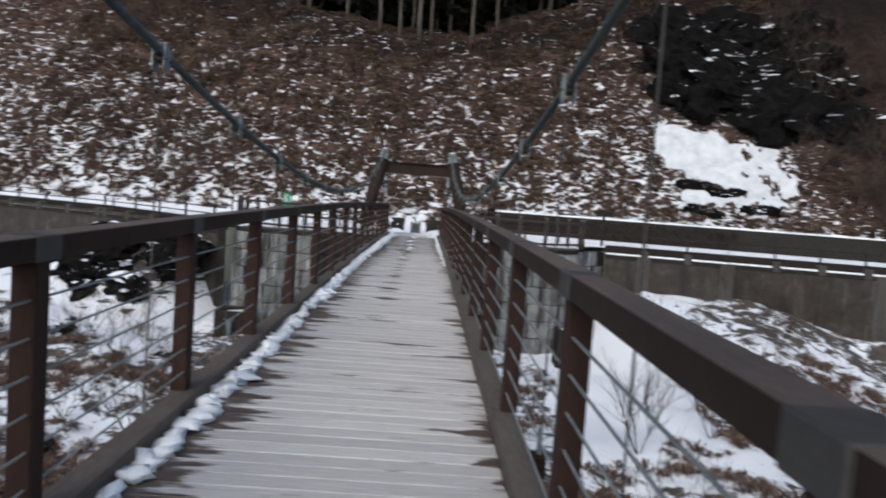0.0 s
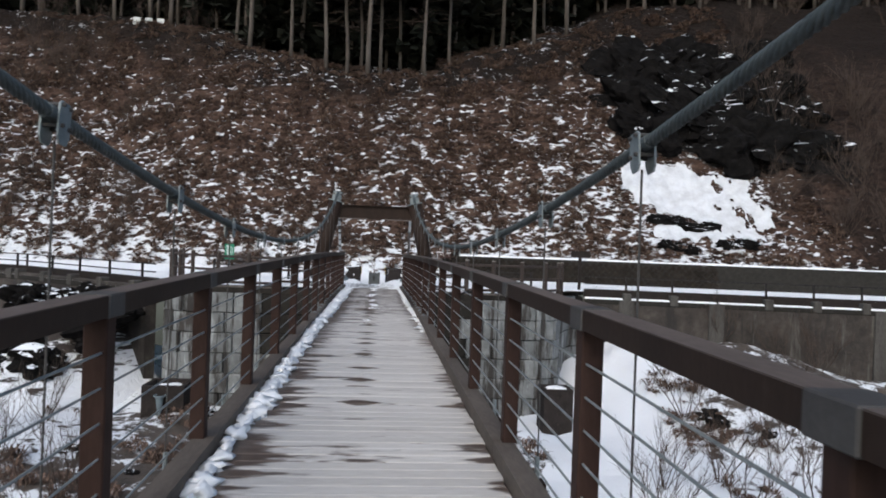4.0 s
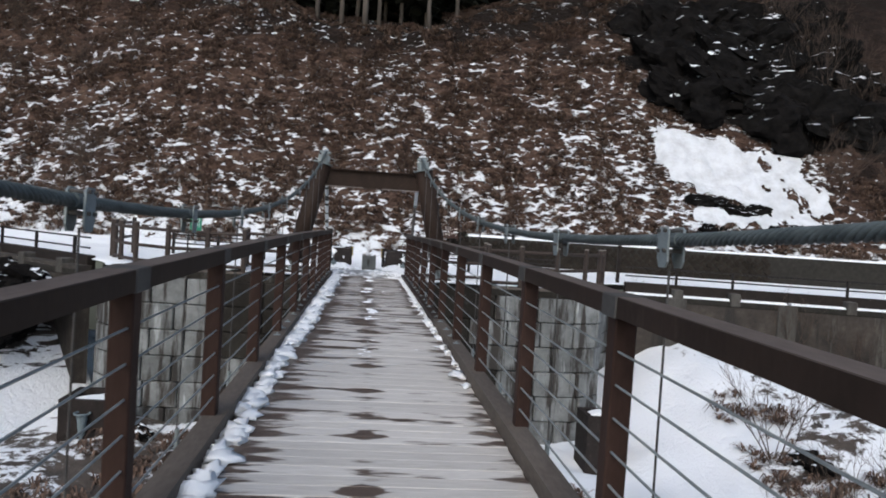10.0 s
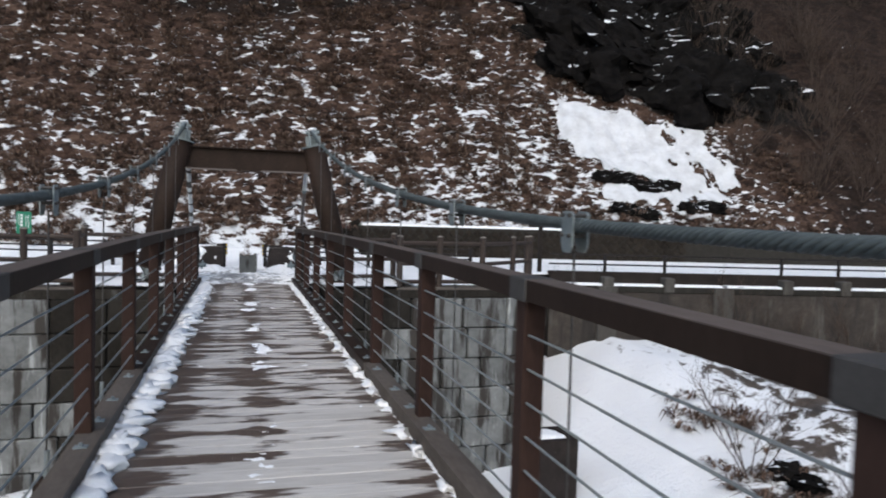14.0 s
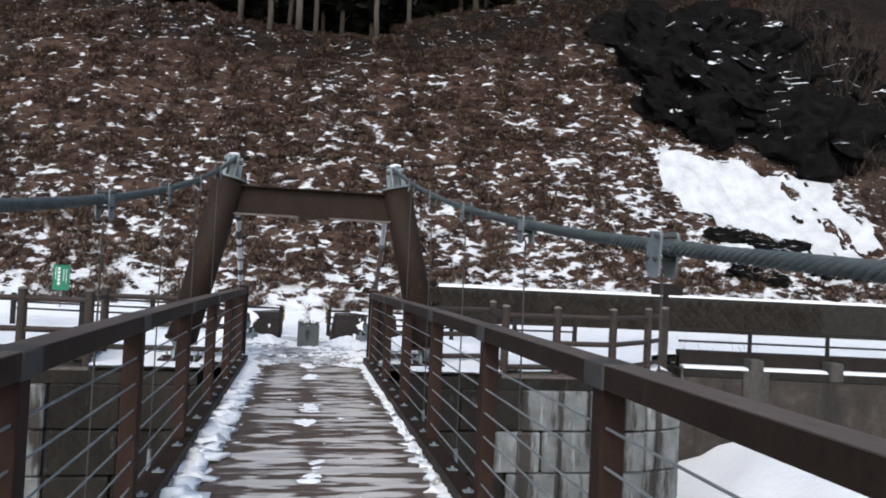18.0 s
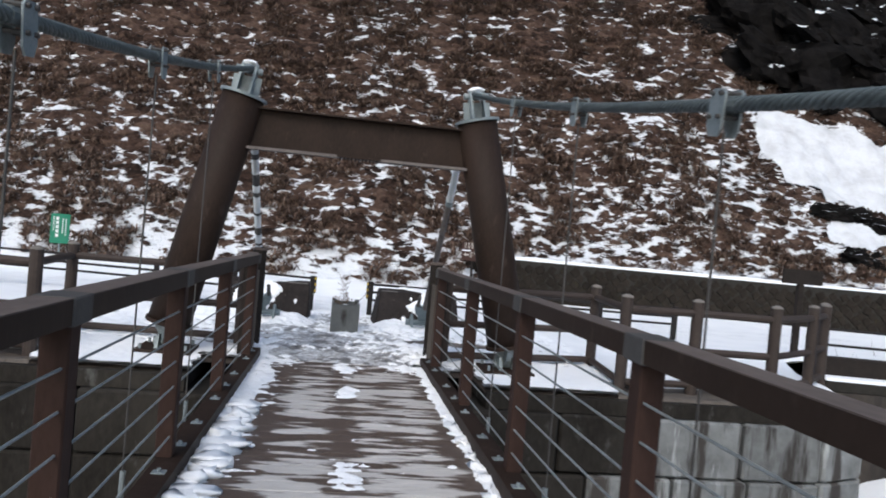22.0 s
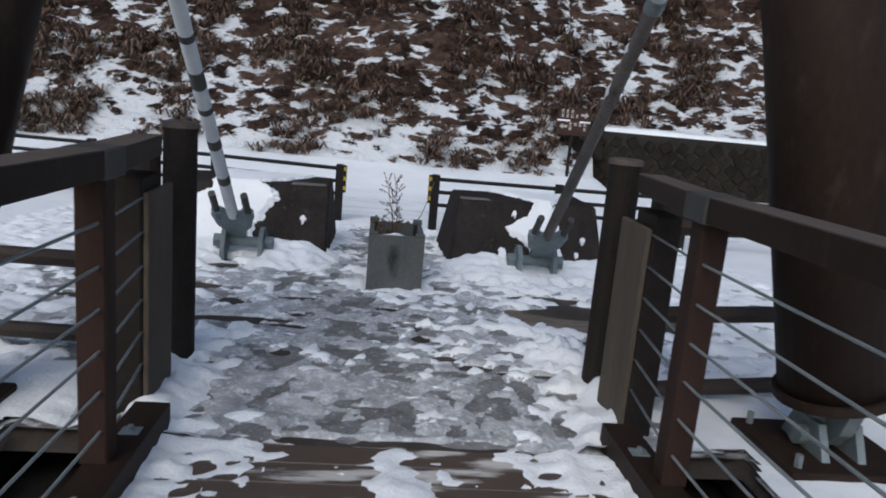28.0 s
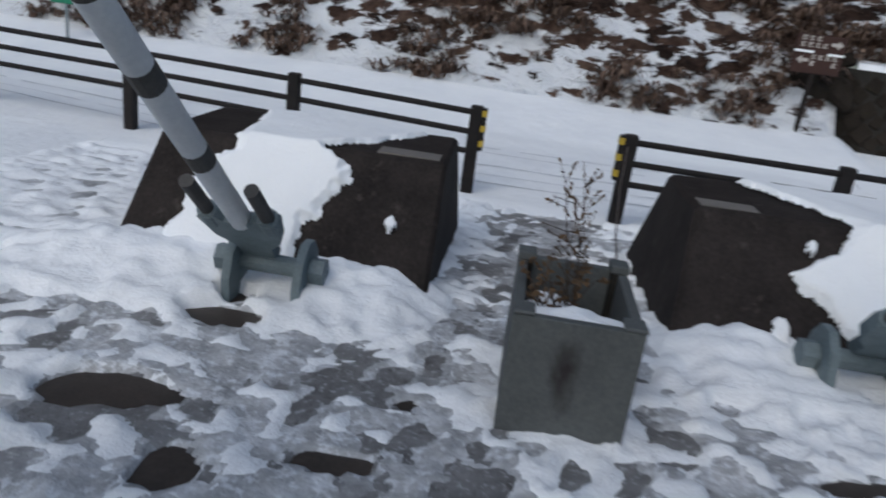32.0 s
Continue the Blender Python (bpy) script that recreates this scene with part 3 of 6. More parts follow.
def back(x):
    return wall_y(x) + 0.1 if x > 3.9 else foot(x) + 0.5


plateau("pavement", WETSLAB, steps((-3.4, -1.5, 0.1), (-1.5, -1.48, 0.02), (-1.48, 1.48, 0.1), (1.48, 1.5, 0.02), (1.5, 3.4, 0.1)), lambda x: -0.79 if abs(x) < 1.49 else -1.5, lambda x: 4.6, "wet dark slab of the bridge approach")

# footprints trodden along the way off the bridge
fr = random.Random(31)
FEET = []
for k in range(1250):
    if k < 520:
        y = fr.uniform(-0.8, 4.6)
        x = fr.gauss(-0.15 - 0.06 * y if y < 2.5 else 0.0, 0.42 if y < 2.5 else 0.2)
        a = fr.gauss(0.0, 0.35)
    else:
        x, y, a = fr.uniform(-2.6, 2.2), fr.uniform(-0.8, 2.0) if k % 5 else fr.uniform(-0.8, 4.4), fr.uniform(-1.6, 1.6)
    FEET.append((x, y, math.cos(a), math.sin(a), fr.uniform(0.07, 0.13), fr.uniform(0.045, 0.062), fr.uniform(0.35, 1.15)))


DARK_STEPS = tuple((x, y, 0.055, 0.036) for x, y in ((0.09, 0.78), (0.33, 0.29), (0.46, 0.17), (-0.56, 0.94), (-0.59, 0.27), (-0.91, 0.05), (-0.77, 0.13), (1.28, 0.72), (0.75, 0.2), (0.45, 0.47), (-0.46, 1.66), (-1.04, 1.08), (0.38, 1.2), (0.19, 0.59)))


def bare(x, y):
    """Patches where snow and slush have melted off: 1 inside, 0 outside."""
    wob = 0.14 * noise.noise(Vector((x * 3, y * 3, 8))) + 0.06 * noise.noise(Vector((x * 9, y * 9, 2)))
    out = 0.0
    for cx, cy, rx, ry in ((1.52, 1.20, 0.62, 0.30), (1.2, 1.62, 0.34, 0.07), (-1.30, 1.45, 0.20, 0.085), (-1.0, 0.80, 0.34, 0.05), (-0.66, 0.70, 0.14, 0.04), (-1.25, 2.06, 0.12, 0.07), (-1.24, 2.24, 0.10, 0.055), (1.28, 2.23, 0.11, 0.055), (-0.1, -0.72, 0.6, 0.045), (1.5, 2.05, 0.09, 0.03), (0.85, 0.12, 0.2, 0.03), (0.0, 1.12, 0.06, 0.04), (-1.03, 1.15, 0.05, 0.07), (-0.6, 1.3, 0.1, 0.05), (-1.9, 1.1, 0.2, 0.06)) + DARK_STEPS:
        if abs(x - cx) > rx * 1.7 + 0.1 or abs(y - cy) > ry * 3 + 0.1:
            continue
        e = math.hypot((x - cx) / rx, (y - cy) / ry) + wob / min(max(rx, 0.12), 0.4)
        out = max(out, min(1.0, max(0.0, (1.15 - e) * 3)))
    return out


def layer(name, x0, x1, y0, y1, d, height, mat, label):
    xs_, ys_ = np.arange(x0, x1 + d / 2, d), np.arange(y0, y1 + d / 2, d)
    X, Y = np.meshgrid(xs_, ys_)
    feet = np.zeros_like(X)
    for fx, fy, ca, sa, fl, fw, deep in FEET:
        i0, i1 = np.searchsorted(xs_, (fx - 0.2, fx + 0.2))
        j0, j1 = np.searchsorted(ys_, (fy - 0.2, fy + 0.2))
        u, v = X[j0:j1, i0:i1] - fx, Y[j0:j1, i0:i1] - fy
        p, q = u * ca + v * sa, -u * sa + v * ca
        e = np.hypot(p / fw, q / fl)
        feet[j0:j1, i0:i1] = np.maximum(feet[j0:j1, i0:i1], np.clip((1.2 - e) * 3.5, 0, 1) * deep)
    verts = [(float(X[j, i]), float(Y[j, i]), height(float(X[j, i]), float(Y[j, i]), float(feet[j, i]))) for j in range(len(ys_)) for i in range(len(xs_))]
    w = len(xs_)
    faces = [(j * w + i, j * w + i + 1, (j + 1) * w + i + 1, (j + 1) * w + i) for j in range(len(ys_) - 1) for i in range(w - 1) if off_deck(xs_[i], ys_[j]) and off_deck(xs_[i + 1], ys_[j])]
    me = bpy.data.meshes.new(name)
    me.from_pydata(verts, [], faces)
    for f in me.polygons:
        f.use_smooth = True
    me.materials.append(mat)
    return tagged(new(name, me), label, "snow", kind="structure")


def slush_h(x, y, f):
    n = 0.55 * noise.noise(Vector((x * 2.2, y * 2.6, 1))) + 0.45 * noise.noise(Vector((x * 6, y * 8, 5))) + 0.3 * noise.noise(Vector((x * 17, y * 19, 3)))
    return road_z(x, y) + 0.034 + 0.016 * n - 0.021 * f - 0.09 * bare(x, y)


def snow_h(x, y, f):
    way = math.exp(-((x + 0.22 + 0.16 * y) / 0.7) ** 2) if y < 2.4 else math.exp(-((x - 0.02) / 0.34) ** 2)
    way = max(way, 1.1 * math.exp(-((x + 1.1) / 1.0) ** 2 - ((y - 0.75) / 0.6) ** 2), 0.9 * math.exp(-((y + 0.2) / 0.55) ** 2) * (1 if abs(x) < 0.85 else 0.0))
    n = 0.4 * noise.noise(Vector((x * 1.3, y * 1.3, 11))) + 0.38 * noise.noise(Vector((x * 4, y * 5, 7))) + 0.85 * noise.noise(Vector((x * 8, y * 10, 9))) + 0.45 * noise.noise(Vector((x * 19, y * 22, 2)))
    lip = max(0.0, abs(x) - 0.72) * 0.14 if abs(x) < 1.08 and y < 0.6 else 0.0
    heap = 0.12 * math.exp(-((y - 2.45) / 0.3) ** 2) * max(0.0, min(1.0, (abs(x - 0.02) - 0.42) / 0.25)) * max(0.0, min(1.0, (2.4 - abs(x)) / 0.4)) * (1 - 0.85 * math.exp(-((abs(x) - 1.23) / 0.24) ** 2 - ((y - 2.3) / 0.25) ** 2))
    foot_of = 0.03 * math.exp(-((x - 0.04) / 0.3) ** 2 - ((y - 1.7) / 0.32) ** 2)
    way = max(way, 1.35 * math.exp(-((x + 0.9) / 0.7) ** 2 - ((y - 0.35) / 0.45) ** 2))
    calm = max(0.0, min(1.0, (abs(x) - 1.25) / 0.15)) * max(0.0, min(1.0, (0.0 - y) / 0.2))
    n, f, way = n * (1 - 0.75 * calm), f * (1 - calm), way * (1 - calm)
    return road_z(x, y) + 0.047 + 0.006 * calm + 0.033 * n - 0.0165 * way + lip + heap + foot_of - 0.036 * f * (1 if heap < 0.02 else 0.4) - 0.15 * bare(x, y)


def wet_h(x, y, f):
    n = noise.noise(Vector((x * 3.2, y * 3.6, 21))) + 0.5 * noise.noise(Vector((x * 11, y * 13, 25)))
    return road_z(x, y) + 0.018 + 0.007 * n - 0.004 * f - 0.07 * bare(x, y)


def off_deck(x, y):
    if abs(x) > 2.98 + 0.04 * math.sin(y * 9) and y < -1.0:
        return False
    return abs(x) > 1.48 + 0.03 * math.sin(y * 14) or y > (-0.80 if abs(x) < 1.06 else -0.72)


layer("wet_slush", -3.4, 3.4, -1.48, 4.6, 0.04, wet_h, WETSLUSH, "dark wet slush in the footprints")
layer("slush", -3.4, 3.4, -1.48, 4.6, 0.024, slush_h, GREYSLUSH, "grey trodden slush full of footprints")
layer("snow_cover", -3.4, 3.4, -1.5, 4.6, 0.024, snow_h, SNOW, "white snow with footprints at the bridge end")
boards = thing("floor_boards", "bare tan and brown boards showing through the snow", "boards", kind="structure")
for k in range(6):
    part("board", box(0.72, 2.35, 0.92 + 0.15 * k, 1.062 + 0.15 * k, road_z(1.5, 1.3) - 0.03, road_z(1.5, 1.3) + 0.004, 0.004), BOARDS, boards)
LEDGE = paint("bare_ledge", (0.05, 0.042, 0.036), (0.13, 0.112, 0.096), 0.8, 0, 4.0, (1, 1.5, 1), spots=(0.03, 0.026, 0.022))


def snow_edge(x):
    return edge_y(x) + (0.46 + 0.05 * noise.noise(Vector((x * 2, 0, 0))) if abs(x) < 6.2 else 0.03)


plateau("pavement", LEDGE, steps((2.96, 6.2, 0.15)), edge_y, lambda x: edge_y(x) + 0.7, "bare brown ledge along the platform edge")
plateau("pavement", LEDGE, steps((-6.2, -2.96, 0.15)), edge_y, lambda x: edge_y(x) + 0.7, "bare brown ledge along the platform edge")
plateau("road", SNOW, steps((-40, -7.3, 0.7), (-7.3, -3.4, 0.15)), snow_edge, back, "snow-covered road along the hillside")
plateau("road", SNOW, steps((3.4, 12, 0.15), (12, 40, 0.7)), snow_edge, back, "snow-covered road along the stone wall")
plateau("road", SNOW, steps((-3.4, 3.4, 0.1)), lambda x: 4.6, back, "snow-covered road with tyre tracks")


tracks = random.Random(12)
for y0, wide in ((5.35, 0.05), (5.62, 0.03), (5.95, 0.07), (6.5, 0.03), (6.75, 0.06)):
    bm = bmesh.new()
    rows_ = []
    for k in range(121):
        x = -12 + 0.2 * k
        y = y0 + 0.35 * max(0.0, -x - 2) * 0.6 + 0.05 * math.sin(x * 0.5 + y0) + 0.01 * noise.noise(Vector((x * 2, y0, 1)))
        w = wide * (0.6 + 0.5 * noise.noise(Vector((x * 1.5, y0 * 3, 4))))
        rows_.append([bm.verts.new((x, y + q * w, road_z(x, y + q * w) + 0.034)) for q in (-0.5, 0.5)])
    for a, b in zip(rows_, rows_[1:]):
        if tracks.random() < 0.85:
            bm.faces.new((a[0], b[0], b[1], a[1]))
    tagged(part("tyre_track", bm, OLDSNOW), "thin grey tyre track pressed into the road snow", "track", kind="structure")


def along(pts, t):
    """The point t metres along a polyline, and the way there."""
    for a, b in zip(pts, pts[1:]):
        a, b = Vector((*a, 0)), Vector((*b, 0))
        d = (b - a).length
        if t <= d or b == Vector((*pts[-1], 0)):
            return a + (b - a).normalized() * t, (b - a).normalized()
        t -= d


def length_of(pts):
    return sum((Vector(b) - Vector(a)).length for a, b in zip(pts, pts[1:]))


def strip_wall(name, pts, thick, top, bottom, mat, label, kind="structure"):
    """A solid wall along a polyline, to the right of its way."""
    bm = bmesh.new()
    rows = []
    for k, p in enumerate(pts):
        a, b = Vector(pts[max(k - 1, 0)]), Vector(pts[min(k + 1, len(pts) - 1)])
        d = (b - a).normalized()
        n = Vector((d.y, -d.x)) * thick
        zt = top(k) if callable(top) else top
        q = Vector(p) + n
        rows.append([bm.verts.new(v) for v in ((p[0], p[1], bottom), (q.x, q.y, bottom), (q.x, q.y, zt), (p[0], p[1], zt))])
    for a, b in zip(rows, rows[1:]):
        for j in range(4):
            bm.faces.new((a[j], b[j], b[(j + 1) % 4], a[(j + 1) % 4]))
    bm.faces.new(rows[0])
    bm.faces.new(rows[-1][::-1])
    bmesh.ops.recalc_face_normals(bm, faces=bm.faces)
    return tagged(part(name, bm, mat), label, "wall", kind=kind)


# abutment: core, dark coping and stained concrete blocks round its front
FRONT = [(-7.0, 2.0), (-6.75, 0.2)] + [(-5.55 - 1.0 * math.cos(a), -0.5 - 1.0 * math.sin(a)) for a in (0.1, 0.5, 0.9, 1.3)] + \
        [(-5.0, -1.5), (5.0, -1.5)] + [(5.35 + 0.9 * math.sin(a), -0.6 - 0.9 * math.cos(a)) for a in (0.3, 0.7, 1.1, 1.5)] + [(6.5, 0.6), (7.2, 2.0), (8.0, 2.47)]
bm = prism([(x, y) for x, y in FRONT] + [(8.0, 4.4), (-7.0, 4.4)], (-4.5, -0.26), axis="z")
abutment = tagged(part("wall_abutment", bm, MORTAR), "stained concrete block abutment under the snowy platform", "wall", kind="structure")
for sx in (-1, 1):
    edge = [(x * 1.004, y - 0.05 if abs(x) < 6 else y) for x, y in FRONT if x * sx > 0]
    edge = edge + [(-1.5, -1.55), (-1.5, 1.6), (-6.6, 1.6)] if sx < 0 else [(6.6, 1.6), (1.5, 1.6), (1.5, -1.55)] + edge
    part("coping", prism(edge, (-0.21, -0.05), axis="z"), MOSSBLOCK, abutment, "dark mossy coping")
rng = random.Random(4)
n = 0
for row in range(7):
    t0 = 0.45 * (row % 2)
    total = length_of(FRONT)
    while t0 < total - 0.75:
        w = rng.choice((0.85, 0.95, 1.1)) if abs(along(FRONT, t0)[0].x) < 5 else rng.choice((0.7, 0.8))
        (p, d), (q, e) = along(FRONT, t0), along(FRONT, t0 + w)
        c, d = (p + q) / 2, (q - p).normalized()
        zt = -0.21 - 0.63 * row
        b = box(-(q - p).length / 2 + 0.012, (q - p).length / 2 - 0.012, -0.09 - rng.random() * 0.05, 0.12, -0.62, -0.008, 0.025)
        ob = part("block", b, CONCRETE if c.x > 3.05 or c.x < -3.05 and noise.noise(Vector((t0 * 0.75, 3.3, 0.2 * row))) > -0.28 else MOSSBLOCK, abutment)
        ob.matrix_basis = Matrix.Translation((c.x, c.y, zt)) @ Matrix.Rotation(math.atan2(d.y, d.x), 4, "Z")
        t0 += w + 0.01

# river walls on both sides with their parapets
RW = [(8.0, 2.47), (13.0, 1.58), (24.0, -0.37), (60.0, -6.74)]
rw = strip_wall("wall_river", RW, 0.4, -0.32, -5.0, RIVERWALL, "stained brown concrete river wall with pale streaks")
for t0 in (1.6, 4.9, 10.8):
    p, d = along(RW, t0)
    ob = part("pilaster", box(-0.28, 0.28, -0.07, 0.12, -2.9, -0.3, 0.02), PILASTER, rw, "streaked concrete pilaster")
    ob.matrix_basis = Matrix.Translation((p.x + d.y * 0.4, p.y - d.x * 0.4, 0)) @ Matrix.Rotation(math.atan2(d.y, d.x), 4, "Z")
LWALL = [(-40.0, 13.5), (-20.2, 9.2), (-14.2, 6.3), (-7.2, 0.4)]
strip_wall("wall_river", LWALL, 0.4, -0.2, -5.0, RIVERWALL, "dark concrete edge of the road above boulders")


def parapet(pts, t_from, t_to, first, gap, label):
    """Kerb beam, a snowy ledge before it, footings and a two-rail railing."""
    th = thing("parapet", label, "parapet", "roadside parapets")
    p, d = along(pts, t_from)
    q, _ = along(pts, t_to)
    turn = Matrix.Rotation(math.atan2((q - p).y, (q - p).x), 4, "Z")
    L = (q - p).length
    th.matrix_basis = Matrix.Translation((p.x, p.y, 0)) @ turn
    part("kerb", box(0, L, -0.10, 0.16, -0.33, 0.05, 0.02), DARKWOOD, th, "dark kerb beam")
    part("ledge", box(0, L, -0.42, -0.10, -0.48, -0.30, 0.02), MORTAR, th, "dark ledge under the kerb")
    k = first
    last = 0.02
    while k < L + gap:
        if k - 0.17 > last + 0.1:
            hs_ = prism([(-0.40, 0.0), (-0.12, 0.0), (-0.12, 0.055), (-0.34, 0.045)], (last, min(k - 0.16, L)), None, "x")
            ob = part("ledge_snow", hs_, SNOW, th, "strip of snow")
            ob.location = (0, 0, -0.30)
        last = k + 0.17
        if k < L:
            part("footing", box(k - 0.15, k + 0.15, -0.45, 0.06, -0.47, -0.06, 0.03), PILASTER, th, "grey concrete footing")
            part("post", box(k - 0.035, k + 0.035, -0.06, 0.01, -0.07, 0.55, 0.006), BLACKRAIL, th)
        k += gap
    for z in (0.25, 0.52):
        part("rail", tube([(0, -0.025, z), (L, -0.025, z)], 0.025, 6), BLACKRAIL, th)
    return th


parapet(RW, 0.05, 5.0, 1.57, 1.72, "dark two-rail road parapet on pale concrete footings")
parapet(RW, 5.0, 17.5, 1.78, 1.72, "dark two-rail road parapet on pale concrete footings")
for a, b in ((26.95, 36.0), (20.3, 26.9), (4.0, 20.25)):
    parapet(LWALL, a, b, 0.3, 2.0, "dark road railing above the boulder bank")

# stone wall behind the road
stone_wall = strip_wall("wall_stone", [(3.9, 11.3), (3.9, 10.35)] + WALL[1:], 0.25, lambda k: 1.02, -0.3, MORTAR, "mossy dark stone retaining wall topped with snow")
cap = sheet(steps((4.1, 12, 0.3), (12, 40, 0.8)), [-0.12, -0.06, 0.1, 0.4, 0.8], lambda x, y: 1.09 + 0.05 * noise.noise(Vector((x, y, 3))) - (0.1 if y < wall_y(x) - 0.08 else 0), SNOW, "snow_cap", wall_y)
cap.parent = stone_wall
cap["label"] = "snow along the wall top"


# ---- bridge ----
def sway(y0, y1, n=40):
    return [y0 + (y1 - y0) * k / n for k in range(n + 1)]


def beam_along(x0, x1, zlo, zhi, y0, y1, mat, name, parent, label="", n=24):
    """A straight-sided beam that follows the deck's camber."""
    bm = bmesh.new()
    rows = []
    for y in sway(y0, y1, n):
        d = deck(y)
        rows.append([bm.verts.new(v) for v in ((x0, y, d + zlo), (x1, y, d + zlo), (x1, y, d + zhi), (x0, y, d + zhi))])
    for a, b in zip(rows, rows[1:]):
        for j in range(4):
            bm.faces.new((a[j], a[(j + 1) % 4], b[(j + 1) % 4], b[j]))
    bm.faces.new(rows[0][::-1])
    bm.faces.new(rows[-1])
    bmesh.ops.bevel(bm, geom=[e for e in bm.edges if len(e.link_faces) == 2 and e.calc_face_angle(0) > 1.0], offset=0.008, segments=1, affect="EDGES")
    return part(name, bm, mat, parent, label)


frame_work = thing("bridge_girders", "brown steel girders and cross beams under the deck", "bridge")
for sx in (-1, 1):
    beam_along(min(sx * 0.88, sx * 1.03), max(sx * 0.88, sx * 1.03), -0.34, -0.055, SPAN + 0.3, -1.6, BROWN, "girder", frame_work)
for y in POSTS:
    if y < -1.8:
        part("cross_beam", box(-1.24, 1.24, y - 0.06, y + 0.06, deck(y) - 0.30, deck(y) - 0.16, 0.008), BROWN, frame_work)

for sx, side in ((-1, "left"), (1, "right")):
    curb = thing("curb", "weathered brown steel curb along the deck edge", "curb", "deck curbs")
    xs = sorted((sx * 0.885, sx * 1.02))
    ys = [SPAN] + POSTS[1::2] + [-0.68]
    ys = sorted(set(round(y, 3) for y in ys))
    for a, b in zip(ys, ys[1:]):
        beam_along(xs[0], xs[1], -0.05, 0.10, a + 0.004, b - 0.004, CURB if b < -8 else BROWN, "curb_length", curb, n=8)
    for y in POSTS:
        for dy in (-0.5, 0.0, 0.5):
            if SPAN + 0.4 < y + dy + 0.2 < -0.7 and y > -12:
                yy = y + dy + 0.2
                pl = box(sx * 0.95 - 0.035, sx * 0.95 + 0.035, yy - 0.03, yy + 0.03, deck(yy) + 0.099, deck(yy) + 0.106, 0.002)
                tube([(sx * 0.95, yy, deck(yy) + 0.104), (sx * 0.95, yy, deck(yy) + 0.125)], 0.011, 6, pl)
                part("bolt_plate", pl, GALV, curb, "grey bolt on a small plate")

    rl = thing("railing", "brown steel railing with six wires and a flat top rail", "railing", "bridge railings")
    post_mesh = None
    for y in POSTS + [-0.48, SPAN + 0.25]:
        big = y == -0.48
        d = deck(y)
        if big:
            p = part("post", box(sx * 1.095 - 0.06, sx * 1.095 + 0.06, -0.56, -0.34, -0.05, 0.99, 0.008), DARKWOOD, rl, "dark end post")
            part("face_board", box(min(sx * 1.01, sx * 1.034), max(sx * 1.01, sx * 1.034), -0.55, -0.22, -0.05, 0.93, 0.004), TANBOARD, p, "tan face board")
            continue
        if post_mesh is None:
            q = part("post", box(-0.047, 0.047, -0.047, 0.047, 0.095, 1.05, 0.006), POSTBROWN, rl)
            post_mesh = q.data
        else:
            q = new("post", post_mesh)
            q.parent = rl
        q.location = (sx * 0.99, y, d)
        sl = part("sleeve", box(sx * 0.99 - 0.067, sx * 0.99 + 0.067, y - 0.085, y + 0.085, d + 1.043, d + 1.1365, 0.005), SLEEVE, rl, "grey rail sleeve")
    ends = [SPAN + 0.1] + [y for y in POSTS]
    for name, mat, z0, z1, hw, lab in (("top_rail", BROWN, 1.048, 1.13, 0.06, ""), ("rail_top", RAILTOP, 1.129, 1.134, 0.058, "weathered paler rail top")):
        q = part(name, box(-hw, hw, 0.0, 0.86, z0, z1, 0.004 if hw == 0.06 else 0.0), mat, rl, lab)
        q.matrix_basis = Matrix.Translation((sx * 0.99, -1.147, 0.02)) @ Matrix.Rotation(-sx * 0.13, 4, "Z") @ Matrix.Rotation(-0.02, 4, "X")
    for a, b in zip(ends, ends[1:]):
        if b - a > 0.05:
            beam_along(min(sx * 0.93, sx * 1.05), max(sx * 0.93, sx * 1.05), 1.048, 1.13, a + 0.003, b - 0.003, BROWN, "top_rail", rl, n=3)
            beam_along(min(sx * 0.932, sx * 1.048), max(sx * 0.932, sx * 1.048), 1.129, 1.134, a + 0.004, b - 0.004, RAILTOP, "rail_top", rl, "weathered paler rail top", n=3)
    for k in range(6):
        z = 0.215 + 0.138 * k
        part("wire", tube([(sx * 0.965, y, deck(y) + z) for y in sway(SPAN + 0.2, -1.15, 60)] + [(sx * 1.045, -0.5, z)], 0.0055, 6), WIRE, rl, smooth=True)
    # large end posts with caps
    for y in (0.06, SPAN - 0.06):
        ep = thing("end_post", "dark round bridge-end post with a flat worn cap", "post", "bridge end posts", at=(sx * 1.055 + (0.02 if sx > 0 else 0), y - (0.05 if sx > 0 and y > 0 else 0), 0))
        zb = 0.0 if y > 0 else deck(y)
        part("shaft", tube([(0, 0, zb - 0.06), (0, 0, zb + 1.15)], 0.078, 18), DARKWOOD, ep)
        part("cap", tube([(0, 0, zb + 1.15), (0, 0, zb + 1.172), (0, 0, zb + 1.18)], [0.086, 0.086, 0.07], 18), RAILTOP, ep, "worn cap")

